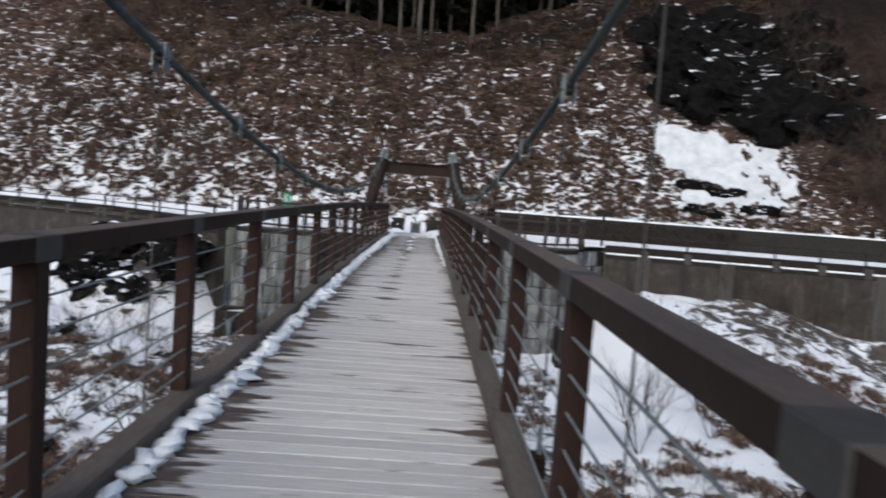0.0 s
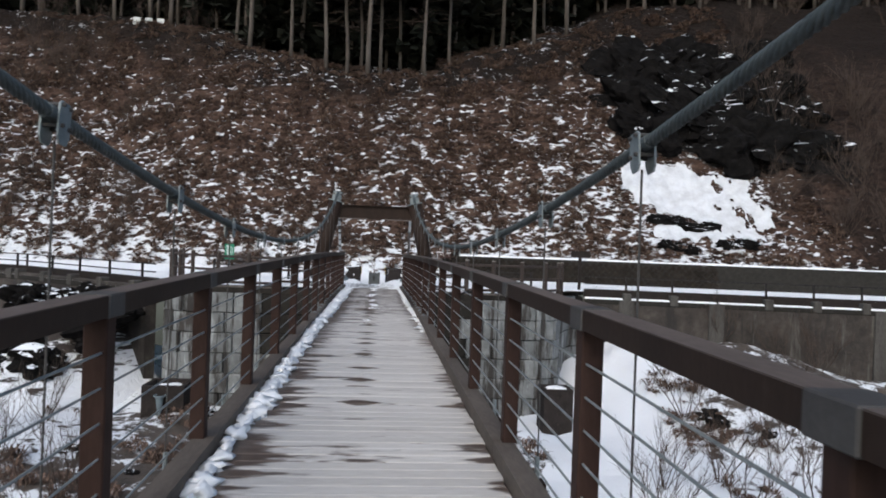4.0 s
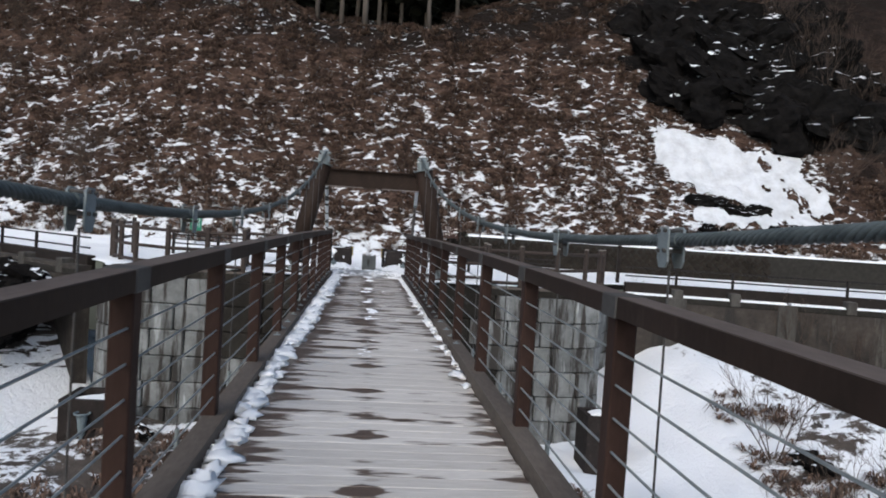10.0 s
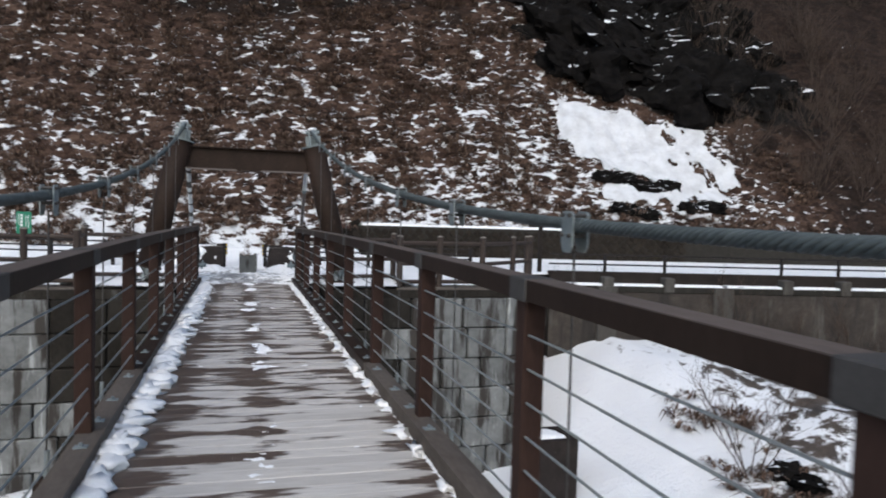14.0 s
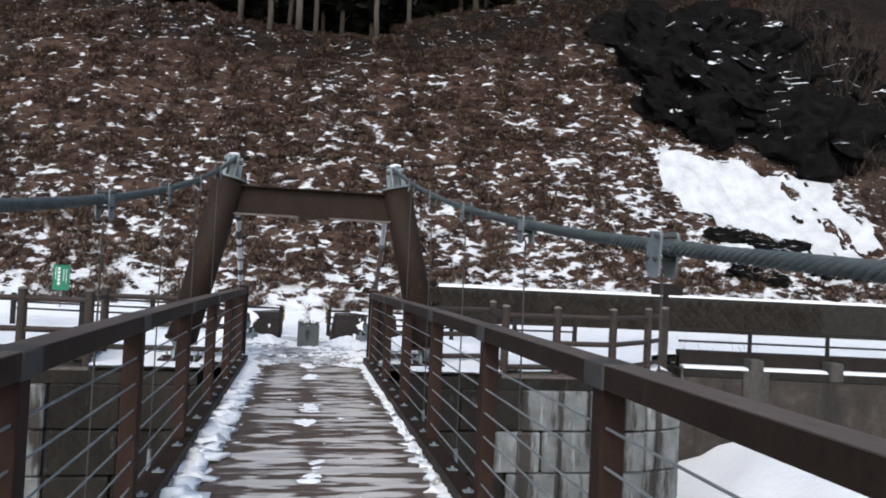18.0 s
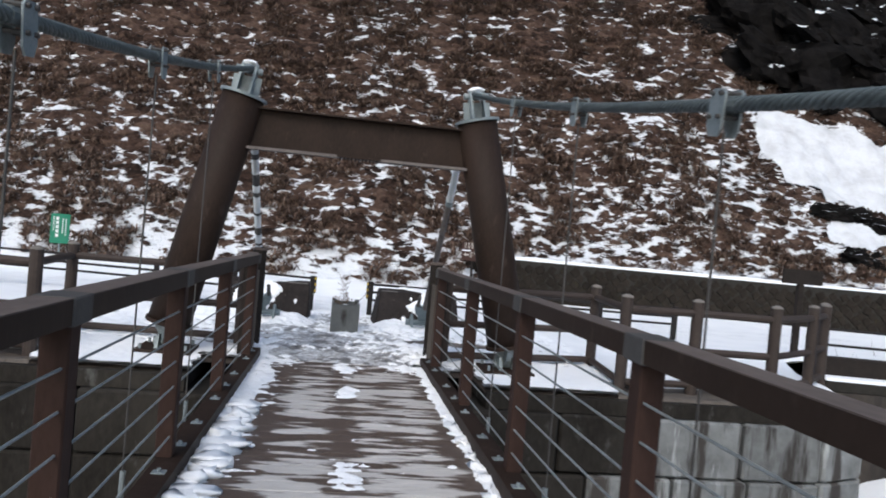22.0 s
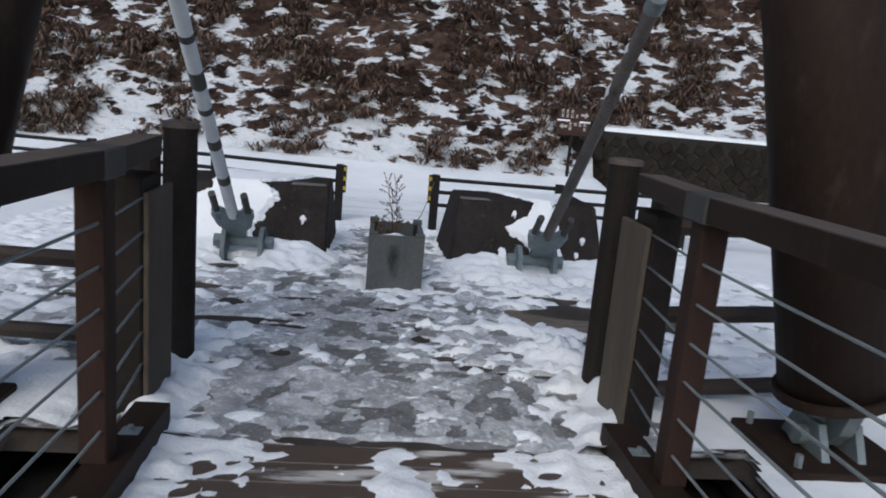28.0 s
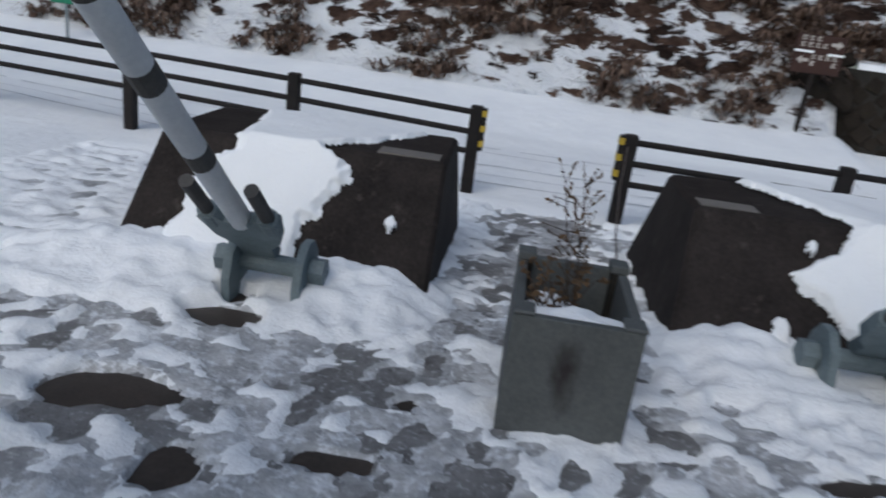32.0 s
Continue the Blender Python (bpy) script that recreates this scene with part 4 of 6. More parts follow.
# main cables: six strands laid round a core, clamps and hangers
for sx in (-1, 1):
    mc = thing("main_cable", "grey-painted twisted steel main cable with clamps", "cable", "main cables")
    near_t, far_t = -28.28, -0.7
    bm = bmesh.new()
    ys = sway(near_t, far_t, 1150)
    for s_ in range(6):
        pts = []
        for y in ys:
            a = s_ * math.pi / 3 + y * 2 * math.pi / 0.23 * sx
            pts.append((sx * cable_x(y) + 0.018 * math.cos(a), y, cable_z(y) + 0.018 * math.sin(a)))
        tube(pts, 0.0105, 5, bm)
    part("rope", bm, ROPE, mc, smooth=True)
    hang = POSTS[:-1]
    for y in hang:
        if y < near_t + 0.5 or y > -1.0:
            continue
        x, z = sx * cable_x(y), cable_z(y)
        cl = new("clamp")
        cl.parent = mc
        slope = (cable_z(y + 0.1) - cable_z(y - 0.1)) / 0.2
        cl.matrix_basis = Matrix.Translation((x, y, z)) @ Matrix.Rotation(math.atan(slope), 4, "X")
        cb = bmesh.new()
        for dx in (-0.037, 0.030):
            prism([(-0.05, 0.04), (-0.03, 0.055), (0.04, 0.055), (0.055, 0.035), (0.055, -0.075), (0.03, -0.115), (-0.03, -0.115), (-0.05, -0.09)], (dx, dx + 0.008), cb, "x")
        plates = part("clamp", cb, GALV, mc, "grey clamp plates")
        plates.matrix_basis = cl.matrix_basis.copy()
        bpy.data.objects.remove(cl)
        for by, bz in ((-0.03, 0.038), (0.035, 0.038), (-0.03, -0.045), (0.035, -0.045)):
            part("bolt", tube([(-0.05, by, bz), (0.05, by, bz)], 0.009, 6), SLEEVE, plates)
        part("sheath", tube([(x, y - 0.09, z - slope * 0.09), (x, y + 0.09, z + slope * 0.09)], 0.031, 10), ROPE, mc, "smooth sheath under the clamp")
        lo = deck(y) - 0.30
        hg = part("hanger", tube([(x, y, z - 0.10), (x + sx * 0.01, y, lo)], 0.0055, 6), SLEEVE, mc, "thin steel hanger rod")
        hb = tube([(x + sx * 0.005, y, lo + 0.30), (x + sx * 0.008, y, lo + 0.13)], 0.016, 8)
        tube([(x + sx * 0.008, y, lo + 0.12), (x + sx * 0.01, y, lo + 0.05)], 0.024, 8, hb)
        part("turnbuckle", hb, GALV, hg, "galvanised turnbuckle")
        part("socket", box(x - 0.03, x + 0.03, y - 0.05, y + 0.05, lo - 0.05, lo + 0.04, 0.006), BROWN, hg)

# tower
tw = thing("bridge_tower", "brown steel portal tower with leaning round columns", "tower", "bridge towers", at=(0, -0.7, 0))


for sx in (-1, 1):
    b, t = Vector((sx * 1.87, 0, 0.33)), Vector((sx * 1.29, 0, 2.82))
    col = part("column", tube([b, b.lerp(t, 0.5), t], 0.225, 28), BROWN, tw, smooth=False)
    for f in col.data.polygons:
        f.use_smooth = len(f.vertices) == 4
    d = (t - b).normalized()
    part("base_flange", tube([b - d * 0.02, b + d * 0.02], 0.245, 28), BROWN, col)
    part("seam", tube([b.lerp(t, 0.02) + Vector((sx * 0.05, 0.2, 0)), b.lerp(t, 0.97) + Vector((sx * 0.05, 0.2, 0))], 0.04, 8), DARKWOOD, col, "dark pipe behind the column")
    cb = tube([t, t + d * 0.03], 0.255, 28)
    part("cap_plate", cb, GALV, tw, "grey cap plate")
    sb = bmesh.new()
    for dx in (-0.085, 0.06):
        prism([(-0.2, 0.0), (0.2, 0.0), (0.075, 0.26), (0.04, 0.33), (-0.04, 0.33), (-0.075, 0.26)], (dx, dx + 0.025), sb, "x")
    box(-0.15, 0.15, -0.012, 0.012, 0.0, 0.2, 0.0, sb)
    sd = part("saddle", sb, GALV, tw, "grey-painted cable saddle")
    sd.matrix_basis = Matrix.Translation(t + d * 0.03) @ Matrix.Rotation(-sx * 0.12, 4, "Y")
    part("saddle_pin", tube([(-0.14, 0, 0.27), (0.14, 0, 0.27)], 0.035, 10), GALV, sd)
    part("cable_socket", tube([(0, -0.42, 0.18), (0, -0.1, 0.27), (0, 0.0, 0.27)], [0.03, 0.05, 0.055], 10), GALV, sd)
    part("snow", lump((0, 0, 0.34), (0.09, 0.1, 0.03), 3 + sx, sub=2), SNOW, sd, "small cap of snow")
    # hinge foot
    fb = bmesh.new()
    prism([(-0.2, 0.33), (0.2, 0.33), (0.13, 0.17), (0.06, 0.10), (-0.06, 0.10), (-0.13, 0.17)], (-0.03, 0.03), fb, "x")
    prism([(-0.16, 0.33), (0.16, 0.33), (0.05, 0.12), (-0.05, 0.12)], (-0.025, 0.025), fb, "y")
    ft = part("hinge", fb, GALV, tw, "galvanised hinge plates")
    ft.location = (sx * 1.87, 0, 0)
    gb = bmesh.new()
    for dx in (-0.1, 0.06):
        prism([(-0.2, -0.02), (0.2, -0.02), (0.09, 0.2), (-0.09, 0.2)], (dx, dx + 0.035), gb, "x")
    tube([(-0.14, 0, 0.12), (0.14, 0, 0.12)], 0.05, 12, gb)
    ft2 = part("foot_bracket", gb, GALV, tw, "galvanised foot bracket")
    ft2.location = (sx * 1.87, 0, 0)
    bp = part("base_plate", box(-0.29, 0.29, -0.26, 0.26, -0.045, 0.062, 0.008), BROWN, tw)
    bp.location = (sx * 1.87, 0, 0)
    for ax, ay in ((-0.23, -0.2), (0.23, -0.2), (-0.23, 0.2), (0.23, 0.2)):
        part("anchor_bolt", tube([(ax, ay, 0.06), (ax, ay, 0.115)], 0.017, 6), GALV, bp)
xe = 1.33
cross = part("cross_beam", box(-xe + 0.14, xe - 0.14, -0.012, 0.012, 2.29, 2.70), BROWN, tw)
part("flange", box(-xe + 0.16, xe - 0.16, -0.11, 0.11, 2.70, 2.72, 0.003), BROWN, cross)
part("flange", box(-xe + 0.08, xe - 0.08, -0.11, 0.11, 2.27, 2.29, 0.003), BROWN, cross)
for a, b in ((-1.2, -0.24), (0.24, 1.2)):
    part("lip", box(a, b, -0.118, -0.108, 2.262, 2.292), GREYROD, cross, "pale lower flange edge")
for k in range(11):
    x = -0.2 + 0.04 * k
    part("bolt", tube([(x, -0.09, 2.27), (x, -0.09, 2.235)], 0.009, 6), BROWN, cross)
copy_thing(tw, Matrix.Translation((0, -27.58, deck(-28.28))))

# backstays with their anchor brackets
for sx in (-1, 1):
    st = thing("backstay", "white striped backstay rod in a grey anchor bracket" if sx < 0 else "worn grey backstay rod in a grey anchor bracket", "stay", "backstays")
    fx = -1.155 if sx < 0 else 1.215
    f, t = (Vector((-1.20, 2.10, 0.38)), Vector((-1.19, -0.60, 2.68))) if sx < 0 else (Vector((1.24, 2.10, 0.38)), Vector((1.17, -0.60, 2.65)))
    d = (t - f).normalized()
    part("rod", tube([f, t], 0.043 if sx < 0 else 0.040, 14), WHITEROD if sx < 0 else GREYROD, st, smooth=True)
    if sx < 0:
        for a, w in ((0.46, 0.09), (0.88, 0.09), (1.24, 0.05), (1.47, 0.14), (1.85, 0.05), (2.2, 0.08), (2.4, 0.2), (2.85, 0.09)):
            part("band", tube([f + d * a, f + d * (a + w)], 0.0445, 14), BAND, st, "dark painted band")
    else:
        part("upper_sleeve", tube([f + d * 2.45, t], 0.0425, 14), WHITEROD, st, "pale painted upper length")
        part("collar", tube([f + d * 2.38, f + d * 2.46], 0.050, 14), GALV, st, "grey collar on the rod")
        for a, w, side in ((1.02, 0.16, 1), (0.42, 0.10, 1), (1.62, 0.22, -1), (2.02, 0.12, -1)):
            o_ = Vector((0.014 * side, -0.006, 0.014))
            part("snow_streak", tube([f + d * a + o_, f + d * (a + w / 2) + o_ * 1.3, f + d * (a + w) + o_], [0.022, 0.030, 0.020], 10), SNOW, st, "streak of snow on the rod")
    bb = bmesh.new()
    rot = Matrix.Translation(f) @ Matrix.Rotation(math.pi / 2 - math.atan2(d.z, -d.y), 4, "X")
    prism([(-0.155, 0.04), (-0.13, 0.07), (-0.08, 0.07), (-0.055, 0.03), (0.055, 0.03), (0.08, 0.07), (0.13, 0.07), (0.155, 0.04), (0.13, -0.12), (0.075, -0.2), (0.065, -0.34), (-0.065, -0.34), (-0.075, -0.2), (-0.13, -0.12)], (-0.03, 0.03), bb, "y")
    hd = part("head_plate", bb, VALVE, st, "pale grey head plate")
    hd.matrix_basis = rot
    for dx in (-0.115, 0.115):
        part("threaded_rod", tube([(dx, 0, -0.02), (dx, 0, 0.29)], 0.027, 10), SLEEVE, hd, "dark threaded rod with grey tip")
        part("nut", tube([(dx, 0, -0.02), (dx, 0, 0.06)], 0.042, 10), VALVE, hd)
    g = Vector((fx, 2.33, 0.05))
    for dx in (-0.16, 0.13):
        fin = prism([(-0.13, -0.15), (0.12, -0.15), (0.13, 0.05), (0.10, 0.14), (0.04, 0.2), (-0.04, 0.2), (-0.11, 0.14), (-0.14, 0.04)], (dx, dx + 0.035), None, "x")
        ob = part("fin", fin, VALVE, st, "grey steel fin")
        ob.location = g
    part("pin", tube([g + Vector((-0.21, 0, 0.08)), g + Vector((0.21, 0, 0.08))], 0.042, 12), VALVE, st)
    for dx in (-0.2, 0.2):
        part("pin_nut", tube([g + Vector((dx - 0.03, 0, 0.08)), g + Vector((dx + 0.03, 0, 0.08))], 0.058, 6), VALVE, st)

    # anchor block with snow on it
    x0, x1 = (-1.97, -0.50) if sx < 0 else (0.50, 1.86)
    ab = thing("anchor_block", "dark brown concrete anchor block with melting snow on its sloping face", "block", "anchor blocks", at=((x0 + x1) / 2, 3.0, -0.15))
    hw = (x1 - x0) / 2
    bm = bmesh.new()
    vs = [bm.verts.new(v) for v in ((-hw, -0.68, 0), (hw, -0.68, 0), (hw, 0.9, 0), (-hw, 0.9, 0), (-hw + 0.09, -0.18, 0.68), (hw - 0.03, -0.18, 0.70), (hw - 0.05, 0.5, 0.70), (-hw + 0.09, 0.5, 0.68))]
    for q in ((0, 3, 2, 1), (4, 5, 6, 7), (0, 1, 5, 4), (1, 2, 6, 5), (2, 3, 7, 6), (3, 0, 4, 7)):
        bm.faces.new([vs[k] for k in q])
    bmesh.ops.bevel(bm, geom=bm.edges[:], offset=0.02, segments=1, affect="EDGES")
    part("body", bm, BLOCK, ab)
    part("worn_edge", box(hw - 0.36 if sx < 0 else -hw + 0.12, hw - 0.07 if sx < 0 else -hw + 0.38, -0.15, -0.02, 0.690 if sx < 0 else 0.676, 0.7035 if sx < 0 else 0.6855), PALEBLOCK, ab, "pale worn top edge")
    rngb = random.Random(11 + sx)
    # snow slab that follows the sloping front
    cols, rows_ = 170, 130
    verts, faces, keep = [], [], {}
    for j in range(rows_ + 1):
        for i in range(cols + 1):
            u, w = i / cols, j / rows_
            x = -hw + 0.06 + (2 * hw - 0.12) * u
            if w < 0.72:
                k = w / 0.72
                y, z = -0.68 + 0.5 * k, 0.69 * k
            else:
                y, z = -0.18 + 0.62 * (w - 0.72) / 0.28, 0.69
            edges = ((0.0, 0.06, 0.62), (0.15, 0.10, 0.58), (0.4, 0.16, 0.62), (0.55, 0.2, 0.7), (0.66, 0.3, 0.72), (0.72, 0.3, 0.6), (0.8, 0.27, 0.7), (1.0, 0.22, 0.9)) if sx < 0 else \
                ((0.0, 0.52, 0.84), (0.2, 0.58, 0.78), (0.38, 0.46, 0.77), (0.5, 0.34, 0.76), (0.6, 0.48, 0.74), (0.72, 0.56, 0.72), (0.8, 0.5, 0.8), (1.0, 0.28, 0.95))
            for (w0, l0, r0), (w1, l1, r1) in zip(edges, edges[1:]):
                if w0 <= w <= w1:
                    k = (w - w0) / (w1 - w0)
                    dd = 1.0 + max(l0 + (l1 - l0) * k - u, u - r0 - (r1 - r0) * k) / 0.12
                    break
            dd += 0.3 * noise.noise(Vector((u * 6 + sx * 9, w * 5, 1.5))) + 0.22 * noise.noise(Vector((u * 14, w * 11, sx))) + 0.12 * noise.noise(Vector((u * 42, w * 33, 4)))
            spots_ = ((0.88, 0.44, 0.022), (0.83, 0.13, 0.02)) if sx < 0 else ((0.33, 0.28, 0.035), (0.42, 0.6, 0.02), (0.9, 0.42, 0.02), (0.85, 0.3, 0.018))
            for su, sw, sr in spots_:
                dd = min(dd, math.hypot(u - su, (w - sw) * 0.62) / sr + 0.4 * noise.noise(Vector((u * 40, w * 40, 3))))
            thick = max(0.0, min(0.03, (1.0 - dd) * 0.1)) * (1 + 0.35 * noise.noise(Vector((u * 7, w * 6, 2))))
            keep[(i, j)] = len(verts) if dd < 1.0 else None
            verts.append((x, y - thick * 0.8 - 0.004, z + thick + 0.004))
    wdt = cols + 1
    for j in range(rows_):
        for i in range(cols):
            if all(keep[q] is not None for q in ((i, j), (i + 1, j), (i + 1, j + 1), (i, j + 1))):
                faces.append((j * wdt + i, j * wdt + i + 1, (j + 1) * wdt + i + 1, (j + 1) * wdt + i))
    me = bpy.data.meshes.new("snow_patch")
    me.from_pydata(verts, [], faces)
    for f_ in me.polygons:
        f_.use_smooth = True
    me.materials.append(SNOW)
    sp = new("snow_patch", me)
    sp.parent = ab
    sp["label"] = "melting snow on the block"


# ---- planter, fences, signs on the approach ----
pl = thing("planter", "square grey concrete planter with a dry plant and snow", "planter", at=(0.04, 1.9, -0.03))
for x0, x1, y0, y1 in ((-0.20, 0.20, -0.29, -0.255), (-0.20, 0.20, 0.255, 0.29), (-0.20, -0.165, -0.255, 0.255), (0.165, 0.20, -0.255, 0.255)):
    part("side_panel", box(x0, x1, y0, y1, 0.0, 0.43, 0.003), PLANTER, pl)
for sx in (-1, 1):
    for sy in (-1, 1):
        part("corner_lug", box(sx * 0.168 - 0.034, sx * 0.168 + 0.034, sy * 0.25 - 0.042, sy * 0.25 + 0.042, 0.43, 0.462 if sy > 0 else 0.445, 0.005), PLANTER, pl, "corner lug")
    # dark strip in each back corner stands for the shade inside the planter
    part("corner_post", box(sx * 0.163 - 0.02, sx * 0.163 + 0.02, 0.21, 0.256, 0.1, 0.43), MORTAR, pl, "dark strip for the shade in the inner corner")
part("soil", lump((0, 0.0, 0.24), (0.166, 0.256, 0.06), 5, sub=3), SOIL, pl, "brown soil and dead stems")
part("snow", lump((0.01, -0.17, 0.375), (0.15, 0.085, 0.05), 8, sub=3), SNOW, pl, "snow in the planter")
part("snow", lump((-0.07, 0.14, 0.29), (0.08, 0.1, 0.04), 18, sub=3), SNOW, pl, "snow in the planter")


def dry_plant(seed, height, spread, stems, name="dry_plant", leaf=LEAFDRY):
    """A small bare plant of forking stems with a few curled leaves."""
    r = random.Random(seed)
    bm, lf = bmesh.new(), bmesh.new()
    for _ in range(stems):
        p = Vector((r.uniform(-0.03, 0.03), r.uniform(-0.03, 0.03), 0))
        a = r.uniform(0, 6.28)
        d = Vector((math.cos(a) * spread, math.sin(a) * spread, 1)).normalized()
        pts = [p]
        for k in range(6):
            d = (d + Vector((r.uniform(-.2, .2), r.uniform(-.2, .2), 0.05))).normalized()
            pts.append(pts[-1] + d * height / 6)
        tube(pts, [0.004 * (1 - k / 8) for k in range(7)], 4, bm)
        for q in pts[2:]:
            for _ in range(2):
                b = Vector((r.uniform(-1, 1), r.uniform(-1, 1), r.uniform(0.1, 0.9))).normalized() * height * 0.18
                tube([q, q + b], [0.002, 0.001], 3, bm)
                for s_ in (0.5, 0.8, 1.0):
                    c = q + b * s_
                    u = Vector((r.uniform(-1, 1), r.uniform(-1, 1), r.uniform(-1, 1))).normalized() * 0.014
                    w = u.cross(b).normalized() * 0.006
                    lf.faces.new([lf.verts.new(c - u), lf.verts.new(c + w), lf.verts.new(c + u), lf.verts.new(c - w)])
    th = thing(name, "dry twiggy plant with small curled brown leaves", "plant")
    part("stem", bm, TWIG, th)
    tagged(part("leaf", lf, leaf, th), "small curled brown leaves", kind="stuff")
    return th


dry_plant(3, 0.48, 0.2, 4).location = (0.05, 1.95, 0.26)
dry_plant(7, 0.22, 0.6, 7).location = (-0.01, 1.9, 0.27)


cord = thing("cord", "thin slack cord tied from the planter to the fence", "cord")
part("strand", tube([(0.2, 2.17, 0.42), (0.27, 2.8, 0.36), (0.38, 3.7, 0.36), (0.5, 4.56, 0.46)], 0.004, 5), RAILTOP, cord)


def black_fence(pts, label):
    th = thing("road_fence", label, "fence", "black road fences", at=(pts[0][0], pts[0][1], 0))
    o = Vector((pts[0][0], pts[0][1], 0))
    for k, (x, y, zb) in enumerate(pts):
        p = Vector((x, y, 0)) - o
        post = part("post", box(p.x - 0.045, p.x + 0.045, p.y - 0.045, p.y + 0.045, zb - 0.1, zb + 0.74, 0.008), BLACKRAIL, th)
        if k == 0:
            s_ = 1 if pts[1][0] < x else -1
            rp = part("reflector", box(p.x + s_ * 0.046, p.x + s_ * 0.075, p.y - 0.035, p.y + 0.035, zb + 0.42, zb + 0.73, 0.004), BLACKRAIL, post, "black plate with yellow reflective bands")
            for z in (0.45, 0.56, 0.67):
                part("reflective_band", box(p.x + s_ * 0.043, p.x + s_ * 0.079, p.y - 0.038, p.y + 0.038, zb + z, zb + z + 0.045), YELLOW, post, "yellow reflective band")
    for a, b in zip(pts, pts[1:]):
        for z in (0.40, 0.545, 0.69):
            part("rail", tube([Vector((a[0], a[1], a[2] + z)) - o, Vector((b[0], b[1], b[2] + z)) - o], 0.022, 8), BLACKRAIL, th)
    return th


black_fence([(-0.56, 4.92, -0.2), (-2.0, 5.12, -0.18), (-3.45, 5.32, -0.17), (-5.0, 5.5, -0.16), (-6.5, 5.7, -0.15)], "black steel three-rail road fence with a striped end")
black_fence([(0.52, 4.6, -0.2), (1.92, 4.55, -0.2), (3.38, 4.5, -0.2), (4.9, 4.45, -0.2), (6.4, 4.4, -0.2)], "black steel three-rail road fence with a striped end")


def pipe_fence(pts, label, rails=(0.5, 0.93), high=1.06, ground=-0.03):
    th = thing("platform_fence", label, "fence", "brown platform fences", at=(pts[0][0], pts[0][1], ground))
    o = Vector((pts[0][0], pts[0][1], ground))
    for k, (x, y) in enumerate(pts):
        p = Vector((x, y, ground)) - o
        post = part("post", tube([p + Vector((0, 0, -0.05)), p + Vector((0, 0, high))], 0.065, 12), LOG, th, smooth=False)
        part("cap", tube([p + Vector((0, 0, high)), p + Vector((0, 0, high + 0.02)), p + Vector((0, 0, high + 0.035))], [0.07, 0.06, 0.02], 12), PALEBLOCK, post, "pale snow-dusted cap")
    for a, b in zip(pts, pts[1:]):
        for z in rails:
            part("rail", tube([Vector((a[0], a[1], ground + z)) - o, Vector((b[0], b[1], ground + z)) - o], 0.042, 8), LOG, th)
    return th


pipe_fence([(1.2, -0.24), (3.20, 0.16), (3.05, -1.22), (3.93, -1.14), (4.88, -1.16), (5.85, -0.45), (6.42, 0.1), (6.62, 0.4)], "brown pipe fence with round capped posts on the snowy platform", (0.12, 0.5, 0.93))
pipe_fence([(-1.22, 0.10), (-3.20, 0.2), (-3.05, -1.22), (-3.95, -1.14), (-4.9, -1.1), (-5.85, -0.45), (-6.42, 0.2), (-6.8, 0.9)], "brown pipe fence with round capped posts on the snowy platform", (0.12, 0.5, 0.93))
pipe_fence([(-7.0, 1.3), (-7.2, 2.6), (-7.4, 4.4)], "brown pipe fence beside the road")

sg = thing("notice_sign", "green notice sign with white writing on a thin post", "sign", at=(-6.63, 9.33, 0.3))
part("pole", tube([(0, 0.02, -0.35), (0, 0.02, 0.6)], 0.022, 8), GALV, sg)
sp = part("panel", box(-0.215, 0.215, -0.012, 0.012, 0.2, 0.9, 0.01), SIGNGREEN, sg, "green panel")
for k, (x, z0, z1) in enumerate(((-0.06, 0.35, 0.84), (0.06, 0.45, 0.8), (0.13, 0.4, 0.8), (-0.14, 0.5, 0.82))):
    z = z0
    while z < z1:
        part("writing", box(x - (0.032 if k == 0 else 0.014), x + (0.032 if k == 0 else 0.014), -0.016, -0.0125, z, z + (0.075 if k == 0 else 0.03)), SIGNWHITE, sp)
        z += 0.1 if k == 0 else 0.05

ds = thing("direction_sign", "dark brown direction board on a post by the fence", "sign", at=(8.0, 3.0, -0.12))
part("post", box(-0.05, 0.05, -0.05, 0.05, 0.0, 1.6, 0.008), DARKWOOD, ds)
part("board", prism([(-0.38, 1.34), (0.38, 1.34), (0.38, 1.6), (-0.38, 1.6)], (-0.07, -0.03)), DARKWOOD, ds, "dark board")

ls = thing("letter_sign", "small brown sign with pale writing among the grass", "sign", at=(3.29, 9.5, 0.91))
part("post", tube([(0, 0.03, -0.9), (0, 0.03, 0.1)], 0.03, 8), DARKWOOD, ls)
pn = part("panel", box(-0.3, 0.3, -0.02, 0.02, 0.0, 0.47, 0.008), SIGNBROWN, ls, "faded red-brown board")
for x_, z_, cells in ((-0.24, 0.395, (1, 1, 1)), (-0.24, 0.315, (1, 1, 1, 1)), (-0.08, 0.175, (1, 1, 1, 1)), (-0.08, 0.095, (1, 0, 0, 1))):
    for k, on in enumerate(cells):
        if on:
            for dz, w in ((0.0, 0.052), (0.022, 0.036), (0.042, 0.052)):
                part("writing", box(x_ + k * 0.088, x_ + k * 0.088 + w, -0.0245, -0.0195, z_ + dz, z_ + dz + 0.014), SIGNTAN, pn)
